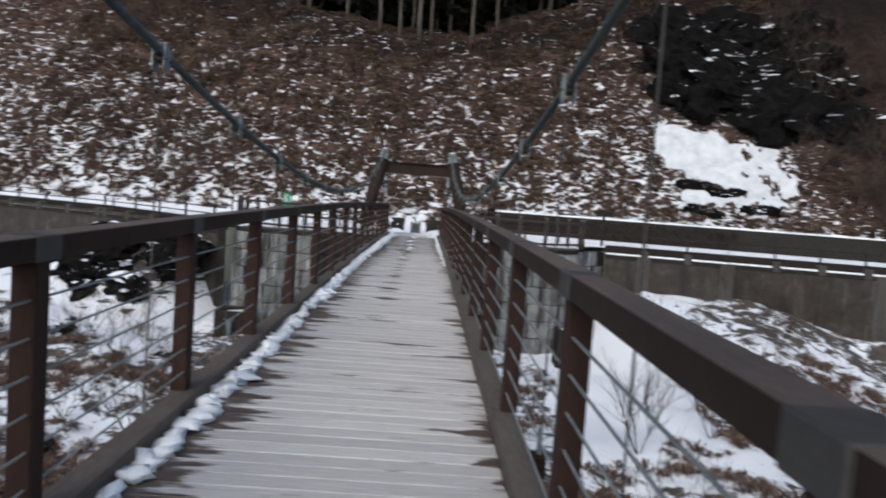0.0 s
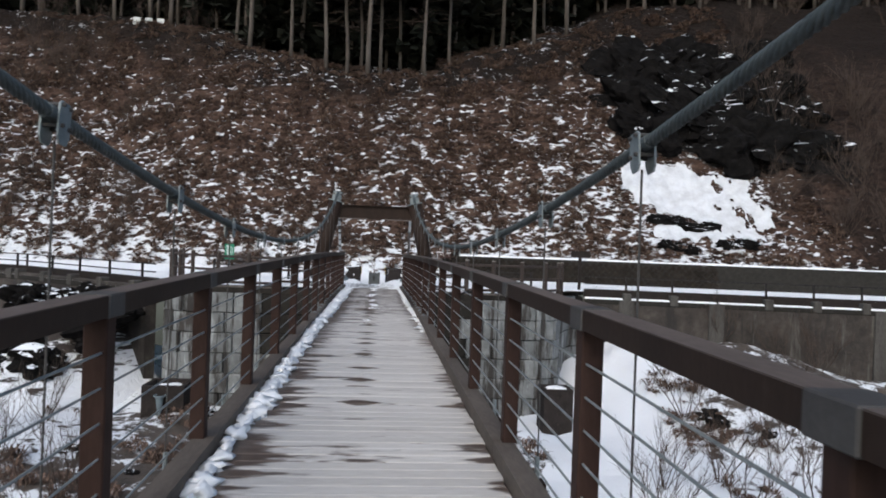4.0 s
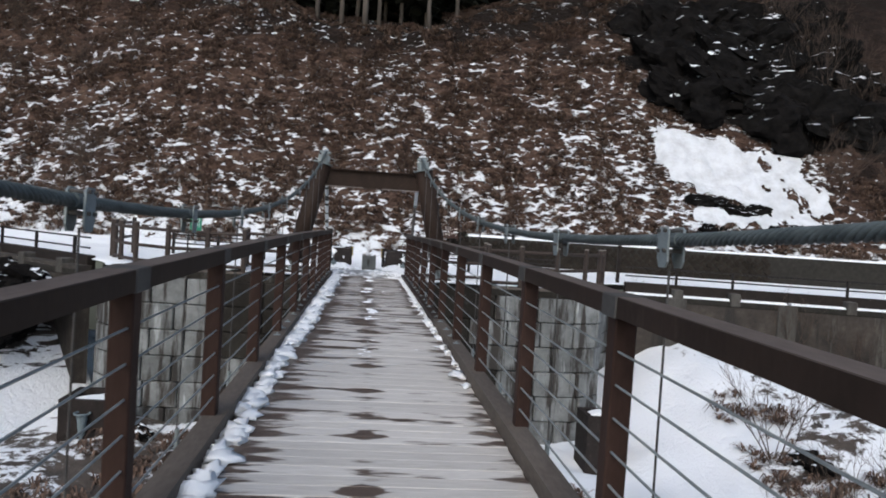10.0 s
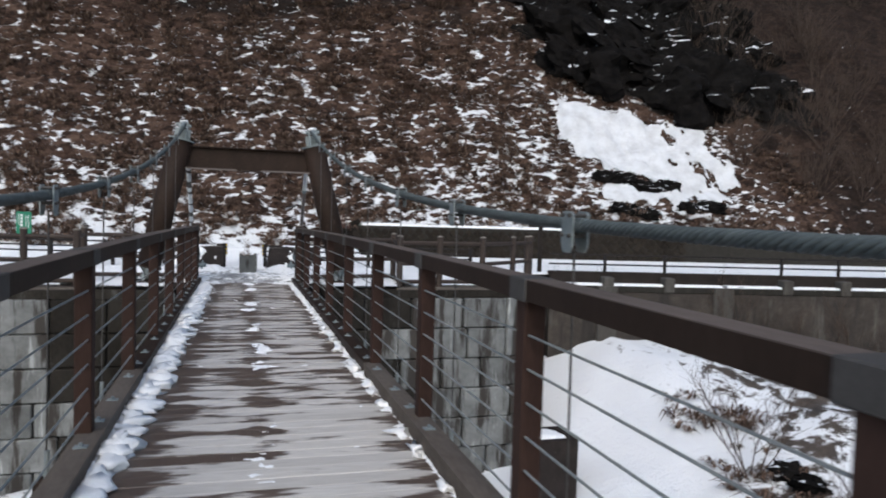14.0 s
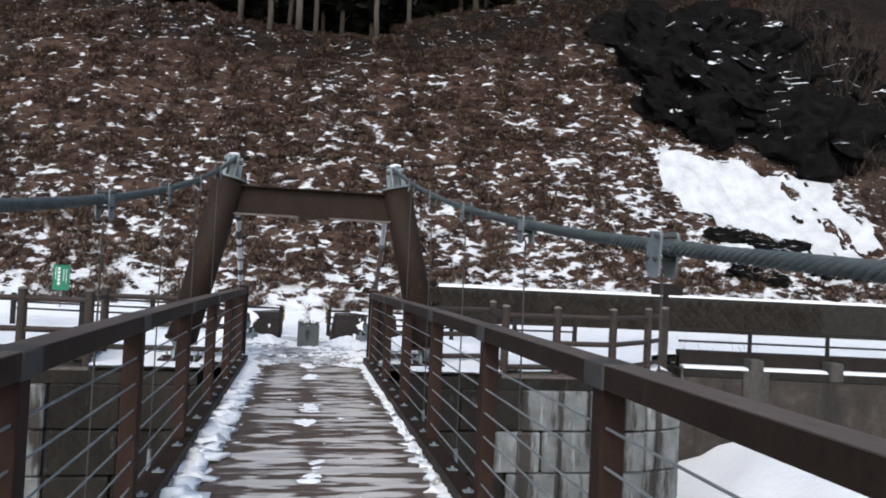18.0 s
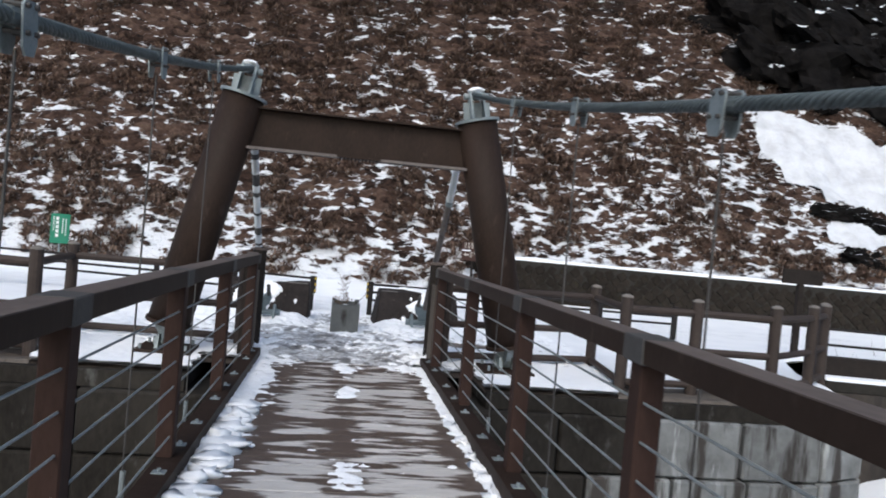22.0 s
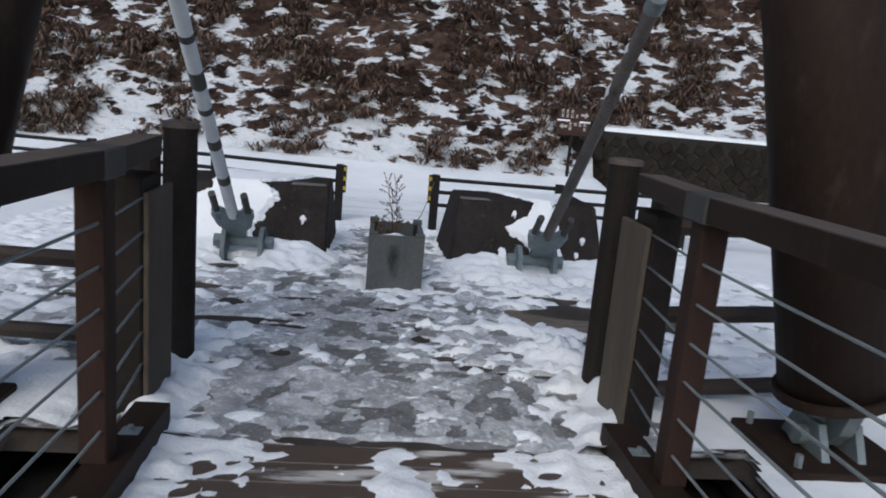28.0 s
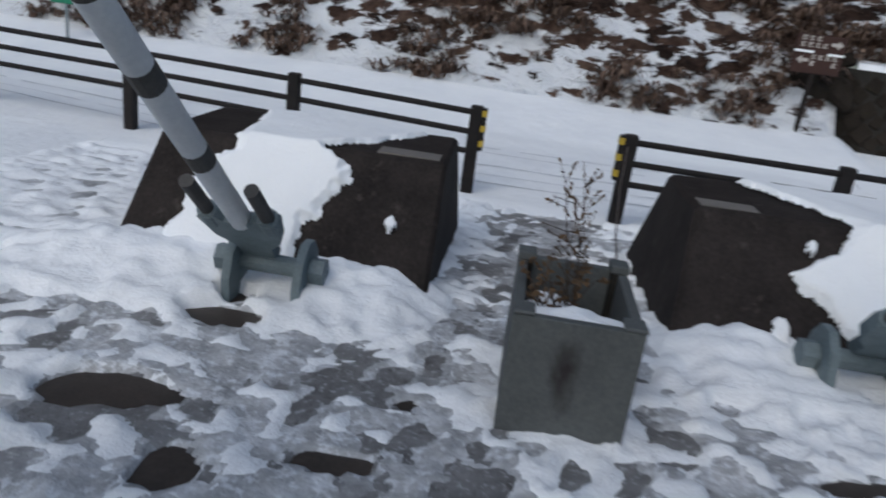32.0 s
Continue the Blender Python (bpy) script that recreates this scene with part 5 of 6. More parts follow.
for s_, x_, z_ in ((1, 0.19, 0.37), (-1, -0.18, 0.155)):
    part("arrow", prism([(x_ + s_ * a, z_ + b) for a, b in ((-0.07, -0.02), (0.01, -0.02), (0.01, -0.055), (0.075, 0.0), (0.01, 0.055), (0.01, 0.02), (-0.07, 0.02))], (-0.025, -0.0195)), SIGNTAN, pn, "pale arrow")
part("snow_ledge", box(-0.31, -0.07, -0.045, -0.018, 0.245, 0.275, 0.008), SNOW, ls, "line of snow on a batten")
part("snow_ledge", box(0.1, 0.3, -0.045, -0.018, 0.235, 0.262, 0.008), SNOW, ls, "line of snow on a batten")

hs = thing("forest_sign", "three white sign panels on posts at the forest edge", "sign", at=(-15.79, 26.0, 14.9))
for k in (-1, 0, 1):
    part("panel", box(k * 0.78 - 0.24, k * 0.78 + 0.24, -0.02, 0.02, 0.7, 1.2, 0.01), SIGNWHITE, hs)
    part("post", tube([(k * 0.78, 0.04, -3.0), (k * 0.78, 0.04, 0.9)], 0.04, 8), BARK, hs)

# ---- snow heaps along the deck ----
rs = random.Random(21)
bm = bmesh.new()
y = -28.6
while y < -3.0:
    g = max(0.0, min(1.0, (y + 14) / 8))
    w = 0.045 + rs.random() * 0.04 + 0.02 * g
    lump((-0.865 + (0.75 + 0.9 * g * rs.random()) * w + rs.uniform(-0.02, 0.02), y, deck(y) + 0.012 + rs.random() * 0.012), (w * rs.uniform(0.9, 1.5), 0.055 + 0.06 * rs.random(), 0.026 + 0.024 * rs.random()), rs.random() * 90, bm, 2, 0.75)
    y += 0.10 + 0.09 * rs.random()
y = -13.4
while y < -3.0:
    w = 0.025 + rs.random() * 0.03
    lump((0.875 - 0.8 * w, y, deck(y) + 0.006), (w * rs.uniform(0.8, 1.5), 0.05 + 0.07 * rs.random(), 0.016 + 0.016 * rs.random()), rs.random() * 90, bm, 2, 1.0)
    y += 0.12 + (0.6 * rs.random() if y < -11 else 0.26 * rs.random())
heap = part("snow_ridge", bm, SNOW, smooth=True)
tagged(heap, "melting snow heaped along the deck edge", "snow", kind="stuff")


def deck_snow(x, y):
    g = max(0.0, min(1.0, (y + 13) / 12))
    far = max(0.0, min(1.0, (y + 12.5) / 4.5))
    left = (1.3 - 0.2 * g) * math.exp(-((x + 0.88) / (0.09 + 0.2 * g)) ** 2)
    right = (0.62 + 0.62 * g) * math.exp(-((x - 0.885) / (0.045 + 0.065 * g)) ** 2) * (1.0 + 0.5 * noise.noise(Vector((4.0, y * 2.1, 2))))
    beat = max(0.0, min(1.0, 0.45 + 2.6 * noise.noise(Vector((0.5, y * 1.9, 7)))))
    mid = (0.30 + 0.36 * far + 0.32 * g) * beat * math.exp(-((x - 0.03 - 0.05 * math.sin(y * 2.7)) / (0.085 + 0.04 * g)) ** 2)
    end = max(0.0, min(1.0, (y + 1.5) / 0.7))
    side = end * (0.35 + 0.75 * max(0.0, min(1.0, (abs(x) - 0.4) / 0.3)))
    n = 0.5 * noise.noise(Vector((x * 3.5, y * 4, 1))) + 0.7 * noise.noise(Vector((x * 8, y * 13, 4))) + 0.5 * noise.noise(Vector((x * 18, y * 26, 6)))
    return deck(y) + 0.036 * (max(left, right, mid, side) - 0.64 + 0.8 * n)


cover = sheet(list(np.arange(-0.884, 0.885, 0.026)), list(np.arange(-13.0, -0.80, 0.026)), lambda x, y: deck_snow(float(x), float(y)), SNOW, "snow_cover")
tagged(cover, "melting snow left along the deck edges and middle", "snow", kind="structure")

# ---- river bed things ----
def valve_box(x, y, top, w, label, wheel):
    th = thing("valve_box", label, "chamber", "valve chambers", at=(x, y, top))
    cb_ = bmesh.new()
    for a in ((-w, w, -w, -w + 0.12), (-w, w, w - 0.12, w), (-w, -w + 0.12, -w + 0.12, w - 0.12), (w - 0.12, w, -w + 0.12, w - 0.12)):
        box(*a, -2.2, 0.0, 0, cb_)
    part("chamber", cb_, BLOCK, th, "dark wet concrete chamber")
    part("snow", lump((0, 0, -0.06 if not wheel else -0.16), (w - 0.1, w - 0.1, 0.1), 4, sub=3), SNOW, th, "snow inside the chamber")
    if wheel:
        part("valve", tube([(-0.05, -w - 0.1, -0.75), (-0.05, -w - 0.1, -0.5), (-0.05, -w - 0.1, -0.3)], [0.06, 0.09, 0.12], 12), VALVE, th, "grey valve body")
        vb = tube([(-0.05 + 0.16 * math.cos(a), -w - 0.1 + 0.16 * math.sin(a), -0.26) for a in (k * math.pi / 8 for k in range(17))], 0.022, 6)
        part("hand_wheel", vb, VALVE, th, "grey hand wheel")
        part("pipe", tube([(-0.05, -w - 0.1, -0.7), (-0.1, -w - 0.14, -1.3), (-0.3, -w - 0.2, -1.9)], 0.035, 8), VALVE, th, "grey pipe")
    return th


valve_box(-5.95, -2.4, -2.88, 0.6, "dark concrete chamber with a grey hand-wheel valve", True)
valve_box(5.62, -3.2, -2.65, 0.44, "dark concrete chamber half full of snow", False)


def rocksnow_build(t, p):
    v = place_of(t)
    c = ramp_of(t, noise_of(t, v, 2.2, 7, 0.65), [(0.3, (0.002, 0.0019, 0.0019)), (0.7, (0.013, 0.0118, 0.0114))])
    s_ = math_of(t, "ADD", up_of(t), math_of(t, "MULTIPLY", math_of(t, "SUBTRACT", noise_of(t, v, 0.75, 7, 0.72), 0.5), 2.2))
    c = mix_of(t, ramp_of(t, math_of(t, "MULTIPLY", s_, 0.5), [(0.49, 0), (0.52, 1)]), c, (0.82, 0.84, 0.87))
    t.links.new(c, p.inputs["Base Color"])
    p.inputs["Roughness"].default_value = 0.95
    p.inputs["Specular IOR Level"].default_value = 0.05
    bump_of(t, p, noise_of(t, v, 6, 6), 0.7, 0.08)


ROCKSNOW = material("snow_topped_rock", rocksnow_build)
rb = random.Random(5)
stones = [part("boulder", lump((0, 0, 0), (0.62, 0.5, 0.42), 3.7 * k + 1, sub=3, rough=0.42), ROCKSNOW) for k in range(4)]
for k in range(110):
    ob = stones[k] if k < 4 else new("boulder", stones[k % 4].data)
    tagged(ob, "dark river boulder with snow on its top", "boulder", "boulders on the bank")
    if k < 44:
        u = rb.random() * 0.52
        x, yb = -7.6 - 11 * u, 0.4 + 8.5 * u
        off = rb.uniform(0.5, 4.5)
        x, y = x - 0.55 * off * 0.7, yb - off * 0.75
        z = -0.4 - 0.62 * off + rb.uniform(-0.15, 0.15)
        z = max(z, bed(x, y) - 0.05)
        s_ = rb.uniform(0.6, 1.25)
    elif k < 80:
        x, y = rb.uniform(-13.0, -8.2), rb.uniform(-0.4, 3.0)
        z, s_ = max(bed(x, y), -0.5 - 0.62 * max(0.0, 0.4 - 0.8 * (x + 7.2) - y)) + rb.uniform(-0.1, 0.1), rb.uniform(0.5, 1.1)
    else:
        x, y = rb.choice((-1, 1)) * rb.uniform(2.2, 13), rb.uniform(-22, -2.4)
        if abs(x - 6.9 - 0.08 * y) < 1.9:
            x = -x
        z, s_ = bed(x, y), rb.uniform(0.25, 0.7)
    ob.matrix_basis = Matrix.LocRotScale((x, y, z), Euler((rb.uniform(-.4, .4), rb.uniform(-.4, .4), rb.uniform(0, 6))), (s_, s_, s_ * 0.85))

bank = bmesh.new()
n_ = 26
cols = []
for k in range(n_ + 1):
    u = k / n_
    x0, y0 = -6.6 - 14 * u, 0.1 + 11.4 * u
    cols.append([bank.verts.new((x0 - 0.5 * w, y0 - w, (-0.45 - 0.66 * w) * min(1.0, u * 7) - 4.3 * max(0.0, 1 - u * 7) - 2.4 * max(0.0, min(1.0, (u - 0.42) / 0.2)) + 0.25 * noise.noise(Vector((x0, w * 2, 1))))) for w in (0, 0.6, 1.2, 1.9, 2.7, 3.6, 4.6, 5.6)])
for a, b in zip(cols, cols[1:]):
    for j in range(7):
        bank.faces.new((a[j], b[j], b[j + 1], a[j + 1]))
tagged(part("bank", bank, BANK, smooth=True), "snowy earth bank under the boulders", "ground", kind="structure")

def crag(seed):
    """A jagged rock: a lump broken along planes."""
    bm = lump((0, 0, 0), (1.5, 1.2, 1.1), seed, sub=4, rough=0.5)
    for v in bm.verts:
        q = v.co * 1.1 + Vector((seed, 0, 0))
        v.co += v.co.normalized() * (0.55 * abs(noise.noise(q * 1.7)) - 0.5 * abs(noise.noise(q * 0.9 + Vector((4, 1, 2)))) + 0.16 * noise.noise(q * 4.5))
    return bm


# rock outcrop and the smooth snow field below it
outcrop = [part("outcrop_rock", crag(5.1 * k + 2), ROCKSNOW) for k in range(3)]
for k in range(62):
    ob = outcrop[k] if k < 3 else new("outcrop_rock", outcrop[k % 3].data)
    tagged(ob, "black wet rock of the outcrop with snow in its ledges", "rock", "rocks of the outcrop")
    u, w = rb.random(), rb.random()
    x = 15.3 + 9.6 * u
    low_ = 15.7 - 0.36 * (x - 15.2)
    y = low_ + (20.6 - low_) * w
    s_ = rb.uniform(0.9, 1.6)
    ob.matrix_basis = Matrix.LocRotScale((x, y, hill(x, y) - 0.3), Euler((0.8 + rb.uniform(-.25, .25), rb.uniform(-.25, .25), rb.uniform(-.5, .5))), (s_, s_, s_ * 0.65))
for k in range(13):
    ob = new("outcrop_rock", outcrop[k % 3].data)
    tagged(ob, "low black rock showing through the snow field", "rock", "rocks of the outcrop")
    if k < 7:
        x = 14.3 + 0.42 * k
        y = 10.75 - 0.28 * (x - 15.6) + 0.12 * math.sin(x * 2.6)
    elif k < 10:
        x, y = 14.3 + 0.45 * (k - 7), 9.75 - 0.2 * (k - 7)
    else:
        x, y = 17.0 + 0.6 * (k - 10), 9.3
    ob.matrix_basis = Matrix.LocRotScale((x, y, hill(x, y) - 0.02), Euler((0.75, 0, 0.3 * (k % 3 - 1))), (0.34, 0.24, 0.2))
verts, faces, keep = [], [], []
xs, ys = steps((12.2, 22.4, 0.06)), steps((8.4, 15.2, 0.06))
for y in ys:
    for x in xs:
        e = max(abs(x - 17.1) / (3.4 + 0.31 * (y - 10.5)), abs(y - 11.85 + 0.22 * (x - 14.65)) / (2.5 - 0.09 * (x - 14.65)))
        e += 0.42 * noise.noise(Vector((x * 0.55, y * 0.55, 2))) + 0.22 * noise.noise(Vector((x * 1.6, y * 1.6, 7)))
        hole = ((x - 15.6) / 1.55) ** 2 + ((y - 10.75 + 0.28 * (x - 15.6) - 0.12 * math.sin(x * 2.6) - 0.12 * noise.noise(Vector((x * 3, 1, 1)))) / 0.3) ** 2
        hole2 = min(((x - 14.8) / 0.95) ** 2 + ((y - 9.55 + 0.4 * (x - 14.8)) / 0.22) ** 2, ((x - 17.8) / 0.9) ** 2 + ((y - 9.3) / 0.25) ** 2)
        rib = noise.noise(Vector((x * 1.7, y * 0.9, 3))) + 0.6 * noise.noise(Vector((x * 4.5, y * 4.0, 1)))
        keep.append(e + 0.14 * max(0.0, (x - 17.5) / 4) < 0.9 and hole > 1 and hole2 > 1 and (rib < 0.34 or x < 17.8 + 1.6 * noise.noise(Vector((y, 3, 1)))))
        verts.append((x, y, hill(x, y) + 0.10))
w_ = len(xs)
for j in range(len(ys) - 1):
    for i in range(w_ - 1):
        q = (j * w_ + i, j * w_ + i + 1, (j + 1) * w_ + i + 1, (j + 1) * w_ + i)
        if all(keep[k] for k in q):
            faces.append(q)
me = bpy.data.meshes.new("snow_field")
me.from_pydata(verts, [], faces)
for f_ in me.polygons:
    f_.use_smooth = True
me.materials.append(OLDSNOW)
tagged(new("snow_field", me), "smooth snow lying below the black rocks", "snow", kind="structure")


# ---- plants on the slope and along the river ----
def tint_build(t, p):
    rnd = t.nodes.new("ShaderNodeNewGeometry").outputs["Random Per Island"]
    c = ramp_of(t, rnd, [(0.0, (0.036, 0.021, 0.015)), (0.45, (0.092, 0.056, 0.040)), (0.8, (0.155, 0.098, 0.070)), (1.0, (0.225, 0.158, 0.118))])
    t.links.new(c, p.inputs["Base Color"])
    p.inputs["Roughness"].default_value = 0.9


GRASS = material("dead_grass", tint_build)


def tufts(name, count, where, size, label, seed):
    """Clumps of drooping dead blades."""
    r = random.Random(seed)
    verts, faces = [], []
    made = 0
    while made < count:
        pos = where(r)
        if pos is None:
            continue
        made += 1
        x, y, z = pos
        s_ = size * r.uniform(0.55, 1.35)
        for _ in range(18):
            a = r.uniform(0, 6.283)
            lean = r.uniform(0.5, 1.5)
            ca, sa = math.cos(a), math.sin(a)
            wv = 0.02 * s_ + 0.006
            b0 = (x + r.uniform(-.3, .3) * s_, y + r.uniform(-.3, .3) * s_, z - 0.03)
            mid = (b0[0] + ca * lean * s_ * 0.45, b0[1] + sa * lean * s_ * 0.45, b0[2] + s_ * r.uniform(0.35, 0.65))
            tip = (b0[0] + ca * lean * s_ * 1.0, b0[1] + sa * lean * s_ * 1.0, b0[2] + s_ * r.uniform(-0.1, 0.5))
            k = len(verts)
            verts += [(b0[0] - sa * wv, b0[1] + ca * wv, b0[2]), (b0[0] + sa * wv, b0[1] - ca * wv, b0[2]),
                      (mid[0] + sa * wv * 1.3, mid[1] - ca * wv * 1.3, mid[2]), (mid[0] - sa * wv * 1.3, mid[1] + ca * wv * 1.3, mid[2]), tip]
            faces += [(k, k + 1, k + 2, k + 3), (k + 3, k + 2, k + 4)]
    me = bpy.data.meshes.new(name)
    me.from_pydata(verts, [], faces)
    me.materials.append(GRASS)
    return tagged(new(name, me), label, "grass", kind="stuff")


def on_slope(r):
    x = r.uniform(-24, 23)
    y = foot(x) + 17.0 * r.random() ** 1.1
    if 12.9 < x < 21.6 and abs(y - 11.6 + 0.32 * (x - 17.0)) < 2.3:
        return None
    if 14.8 < x < 23.5 and 13.6 - 0.38 * (x - 15.2) < y < 20.5 and r.random() < 0.8:
        return None
    if noise.noise(Vector((x * 0.9, y * 0.9, 6.0))) < 0.0:
        return None
    return x, y, hill(x, y)


def on_bed(r):
    x, y = r.choice((-1, 1)) * r.uniform(1.5, 15), r.uniform(-27, -2)
    if noise.noise(Vector((x * 0.4, y * 0.4, 3.0))) < (0.06 if y > -13 else -0.15):
        return None
    if abs(x - 6.9 - 0.08 * y) < 1.9 and y > -12:
        return None
    return x, y, bed(x, y)


tufts("grass", 12000, on_slope, 0.27, "clumps of dead brown grass and fern on the hillside", 1)
tufts("grass", 3400, on_bed, 0.3, "dead brown grass on the river bed", 2)


def shrub(seed, height):
    r = random.Random(seed)
    bm = bmesh.new()

    def grow(p, d, length, rad, level):
        pts = [p]
        for k in range(4):
            d = (d + Vector((r.uniform(-.25, .25), r.uniform(-.25, .25), r.uniform(-0.05, .15)))).normalized()
            pts.append(pts[-1] + d * length / 4)
        tube(pts, [rad * (1 - 0.16 * k) for k in range(5)], 3 if level else 4, bm, False)
        if level < 2:
            for k in range(2, 5):
                for _ in range(2):
                    nd = (d + Vector((r.uniform(-1, 1), r.uniform(-1, 1), r.uniform(-0.1, 0.6))) * 0.8).normalized()
                    grow(pts[k], nd, length * r.uniform(0.4, 0.65), rad * 0.5, level + 1)
    for k in range(6):
        a = k * 1.05 + r.random()
        grow(Vector((0, 0, -0.1)), Vector((math.cos(a) * 0.6, math.sin(a) * 0.6, 1)).normalized(), height * r.uniform(0.5, 0.8), 0.014, 0)
    return part("shrub", bm, TWIG)


bushes = [shrub(k, 1.7) for k in range(4)]
spots = [(6.5, -9.5), (8.2, -8.5), (7.6, -11), (9.6, -10), (10.5, -7.2), (5.4, -12.4), (8.8, -13.5), (11.5, -12), (12, -5), (9.0, -4.8), (-6.0, -9.8), (-8.0, -8.2), (-7.2, -12.0), (-9.5, -6.2), (-5.0, -13.5), (-10.6, -9.4), (-4.6, -17), (-6.2, -19), (4.8, -16.8), (6.4, -19.5), (-8.9, -3.6), (3.6, -21), (-3.6, -22), (-3.3, -24.4), (7.9, -16.5), (9.4, 3.0), (13.0, 1.2), (14.6, 0.6), (15.8, -0.4)]
for k, (x, y) in enumerate(spots):
    ob = bushes[k] if k < 4 else new("shrub", bushes[k % 4].data)
    tagged(ob, "bare brown twiggy shrub growing out of the snow", "shrub", "river shrubs")
    s_ = rb.uniform(0.75, 1.35)
    ob.matrix_basis = Matrix.LocRotScale((x, y, bed(x, y)), Euler((0, 0, rb.uniform(0, 6))), (s_, s_, s_))
for k in range(150):
    x = rb.uniform(20.5, 42) if k < 120 else rb.uniform(-24, -12)
    y = foot(x) + rb.uniform(0.5, 17 if k < 60 or k >= 120 else 26)
    ob = new("shrub", bushes[k % 4].data)
    tagged(ob, "bare brown thicket shrub on the hillside", "shrub", "hillside shrubs")
    s_ = rb.uniform(0.9, 1.7)
    ob.matrix_basis = Matrix.LocRotScale((x, y, hill(x, y)), Euler((0, 0, rb.uniform(0, 6))), (s_, s_, s_))


def conifer(seed, low, label):
    """A forest tree: trunk, dead branches and needles from a height upwards."""
    r = random.Random(seed)
    th = thing("tree", label, "tree", "forest trees")
    h_ = r.uniform(13, 16)
    pts = [(0.15 * noise.noise(Vector((k * 0.4, seed, 0))), 0.15 * noise.noise(Vector((seed, k * 0.4, 3))), -0.4 + h_ * k / 9) for k in range(10)]
    part("trunk", tube(pts, [(0.115 + 0.015 * (seed % 3)) * (1.15 - 0.1 * k) for k in range(10)], 8), BARK, th, "pale bare trunk", smooth=True)
    bm, lf = bmesh.new(), bmesh.new()
    for k in range(70):
        z = r.uniform(min(low, 2.5), h_)
        a = r.uniform(0, 6.28)
        L = r.uniform(0.6, 2.4) * (1.15 - 0.5 * z / h_)
        p = Vector((0, 0, z))
        q = p + Vector((math.cos(a) * L, math.sin(a) * L, r.uniform(-0.3, 0.5)))
        tube([p, q], [0.02, 0.006], 3, bm, False)
        if z > low:
            for _ in range(9):
                c = p.lerp(q, r.uniform(0.25, 1.1)) + Vector((r.uniform(-.35, .35), r.uniform(-.35, .35), r.uniform(-.3, .25)))
                u = Vector((r.uniform(-1, 1), r.uniform(-1, 1), r.uniform(-.5, .5))).normalized() * 0.6
                w2 = u.cross(Vector((r.uniform(-1, 1), r.uniform(-1, 1), 1))).normalized() * 0.4
                lf.faces.new([lf.verts.new(c - u), lf.verts.new(c + w2), lf.verts.new(c + u), lf.verts.new(c - w2)])
    tagged(part("branch", bm, TWIG, th), "thin bare dead branches", kind="stuff")
    tagged(part("crown", lf, NEEDLE, th), "dark needle crown", kind="stuff")
    return th


def crest_y(x):
    return foot(x) + crest(x)


kinds = [conifer(k, 5.5, "tall forest tree with a bare pale trunk and dark crown") for k in range(4)]
deep = [conifer(k + 9, 0.2, "dark needled tree deep in the forest") for k in range(3)]
placed = []
k = 0
while k < 210:
    x = rb.uniform(-34, 40)
    off = 0.4 + 5.0 * rb.random() if k < 52 else 5.0 + 12 * rb.random()
    y = crest_y(x) + off
    if any((x - a) ** 2 + (y - b) ** 2 < (2.4 if k < 52 else 1.4) for a, b in placed):
        continue
    placed.append((x, y))
    pool = kinds if k < 52 else deep
    m = Matrix.LocRotScale((x, y, hill(x, y)), Euler((rb.uniform(-.03, .03), rb.uniform(-.03, .03), rb.uniform(0, 6.28))), None)
    first = k if k < 4 else k - 52
    if k < 4 or 52 <= k < 55:
        pool[first].matrix_basis = m
    else:
        copy_thing(pool[k % len(pool)], m)
    k += 1

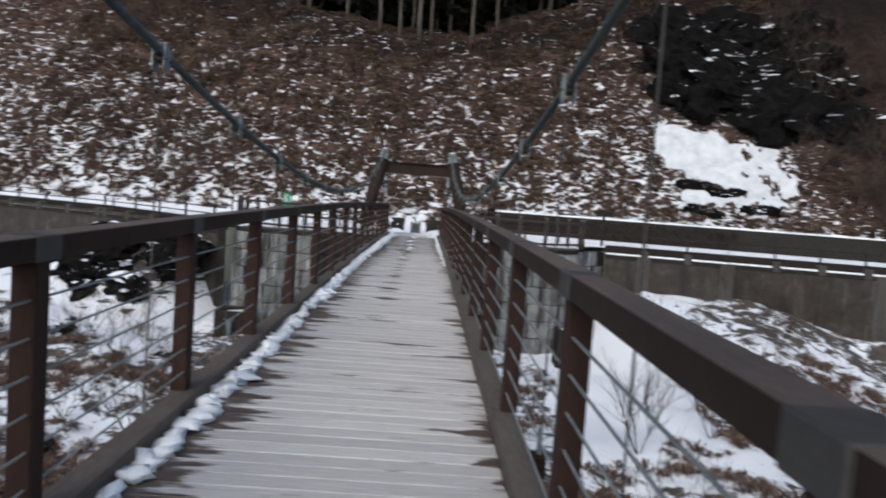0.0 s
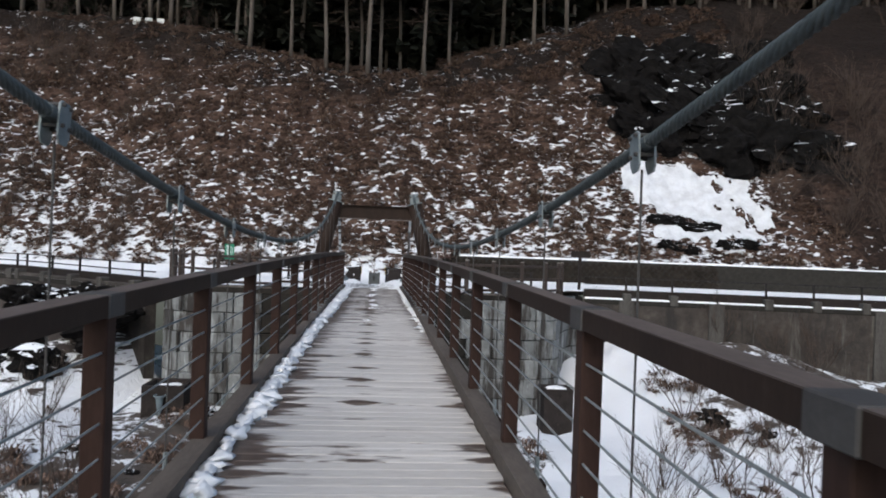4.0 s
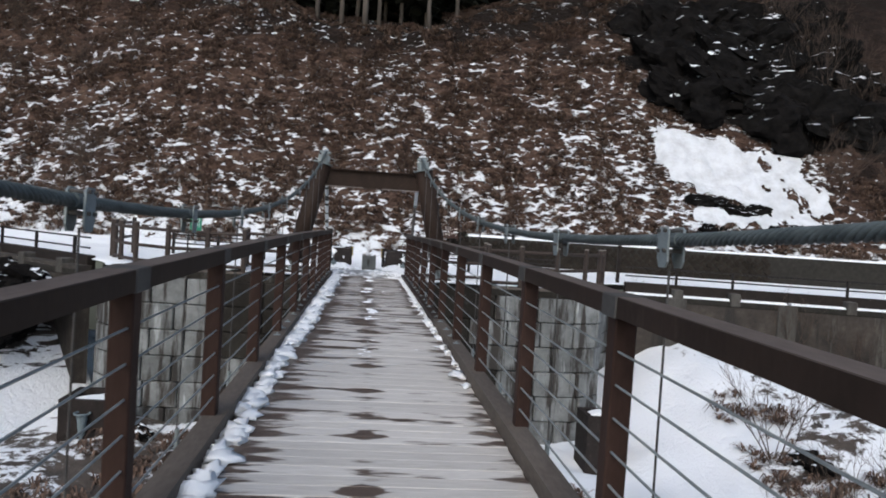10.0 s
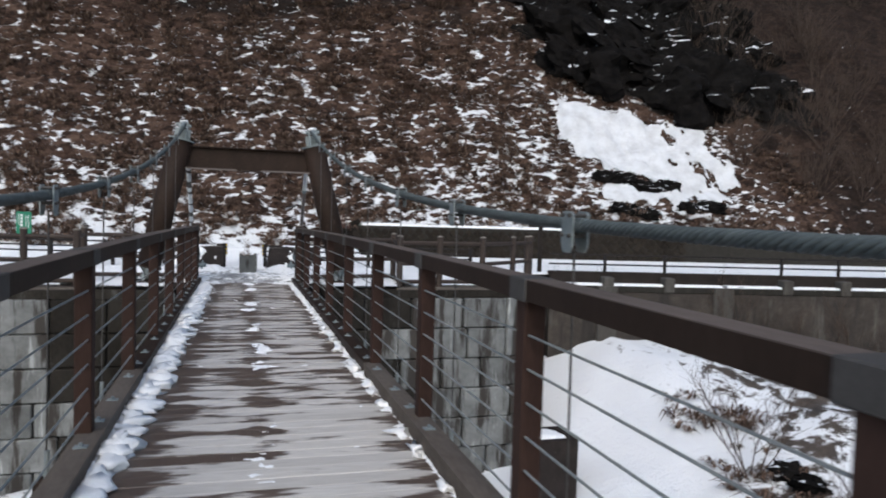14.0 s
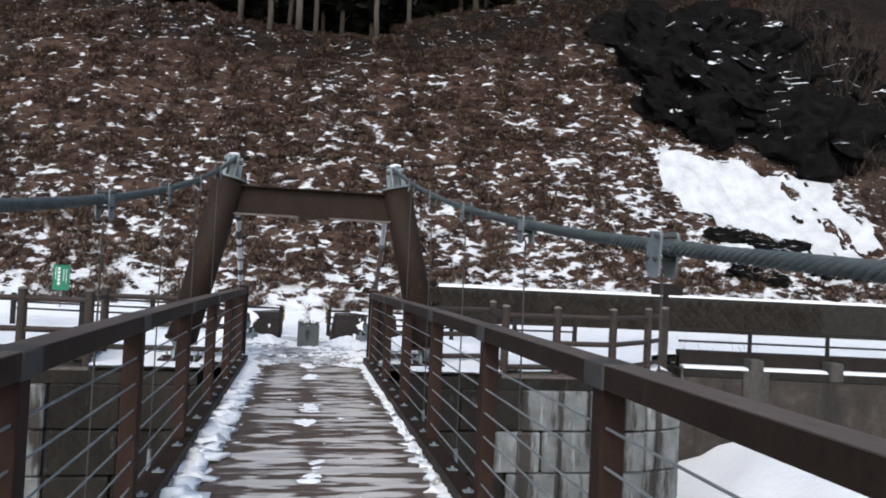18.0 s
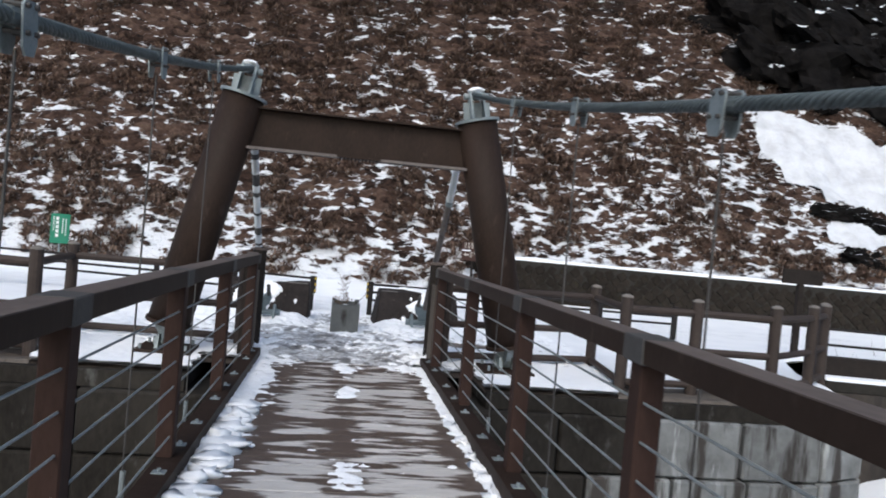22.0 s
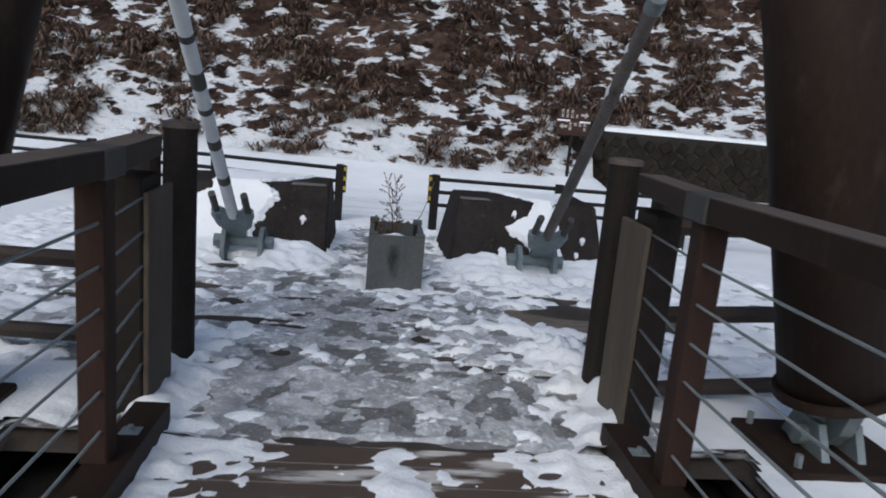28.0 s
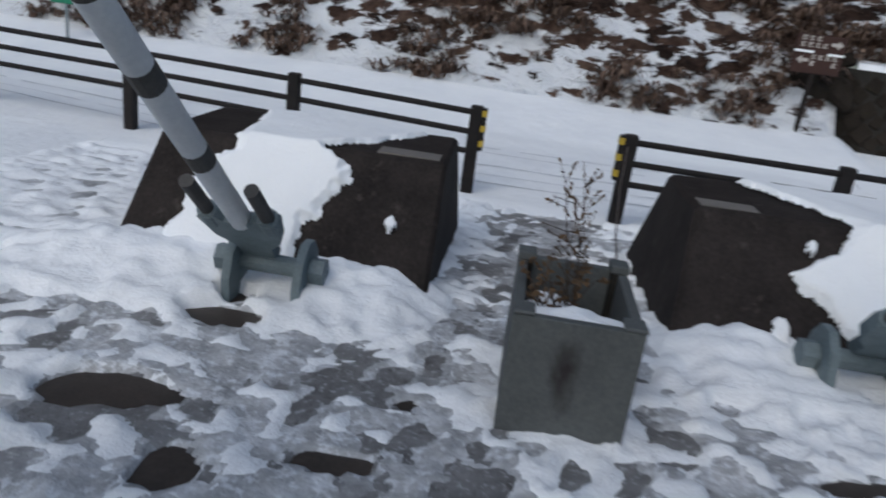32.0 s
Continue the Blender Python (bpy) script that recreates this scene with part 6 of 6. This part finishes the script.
# ---- stones of the road wall ----
ws = random.Random(17)
stone_meshes = []
for k in range(6):
    q = box(-0.15, 0.15, -0.06, 0.06, -0.15, 0.15, 0.035)
    for v in q.verts:
        v.co += Vector((noise.noise(v.co * 5 + Vector((k * 3.1, 0, 0))), 0.6 * noise.noise(v.co * 7 + Vector((0, k, 4))), noise.noise(v.co * 5 + Vector((1, k * 2.3, 7))))) * 0.05
    d = part("stone", q, WALLSTONE, stone_wall)
    stone_meshes.append(d.data)
    bpy.data.objects.remove(d)
made = 0
for col in range(80):
    for row in range(5):
        x = 4.0 + col * 0.152
        z = 0.83 - row * 0.304 - (0.152 if col % 2 else 0)
        if z < -0.15 or x > 20 or made >= 300:
            continue
        made += 1
        ob = new("stone", stone_meshes[ws.randrange(6)])
        ob.parent = stone_wall
        k_ = ws.uniform(0.66, 0.84)
        ob.matrix_basis = Matrix.LocRotScale((x, wall_y(x) - 0.216 + ws.uniform(-0.016, 0.012), z + ws.uniform(-0.02, 0.02)), Euler((0, 0.785 + ws.uniform(-.4, .4), -0.169)), (k_ * ws.uniform(0.85, 1.15), 1.0, k_))
# rough stones spilling from the wall's end
for k in range(30):
    u = ws.random() ** 0.8
    ob = new("stone", stone_meshes[k % 6])
    ob.parent = stone_wall
    g_ = ws.uniform(0.7, 1.15)
    x, y = 3.93 - 0.6 * u, 10.3 - 0.55 * ws.random() * (1 - 0.6 * u)
    ob.matrix_basis = Matrix.LocRotScale((x, y, hill(x, y) + 0.04), Euler((ws.uniform(-.4, .4), ws.uniform(-.6, .6), ws.uniform(-.5, .5))), (g_ * 1.1, 1.5, g_ * 0.8))

# ---- deck planks, last ----
floor = thing("bridge_deck", "weathered grey timber deck with wet brown stains", "deck", kind="structure")
rp = random.Random(8)
meshes = []
for k in range(5):
    d = part("plank", box(-0.888 + rp.uniform(0, 0.012), 0.888 - rp.uniform(0, 0.012), -0.0728, 0.0728, -0.05, 0.0, 0.0055), PLANK, floor)
    meshes.append(d.data)
    bpy.data.objects.remove(d)
y = -0.87
k = 0
while y > SPAN:
    ob = new("plank", meshes[rp.randrange(5)])
    ob.parent = floor
    ob.location = (0, y, deck(y) + rp.uniform(-0.0035, 0.0))
    y -= 0.1455
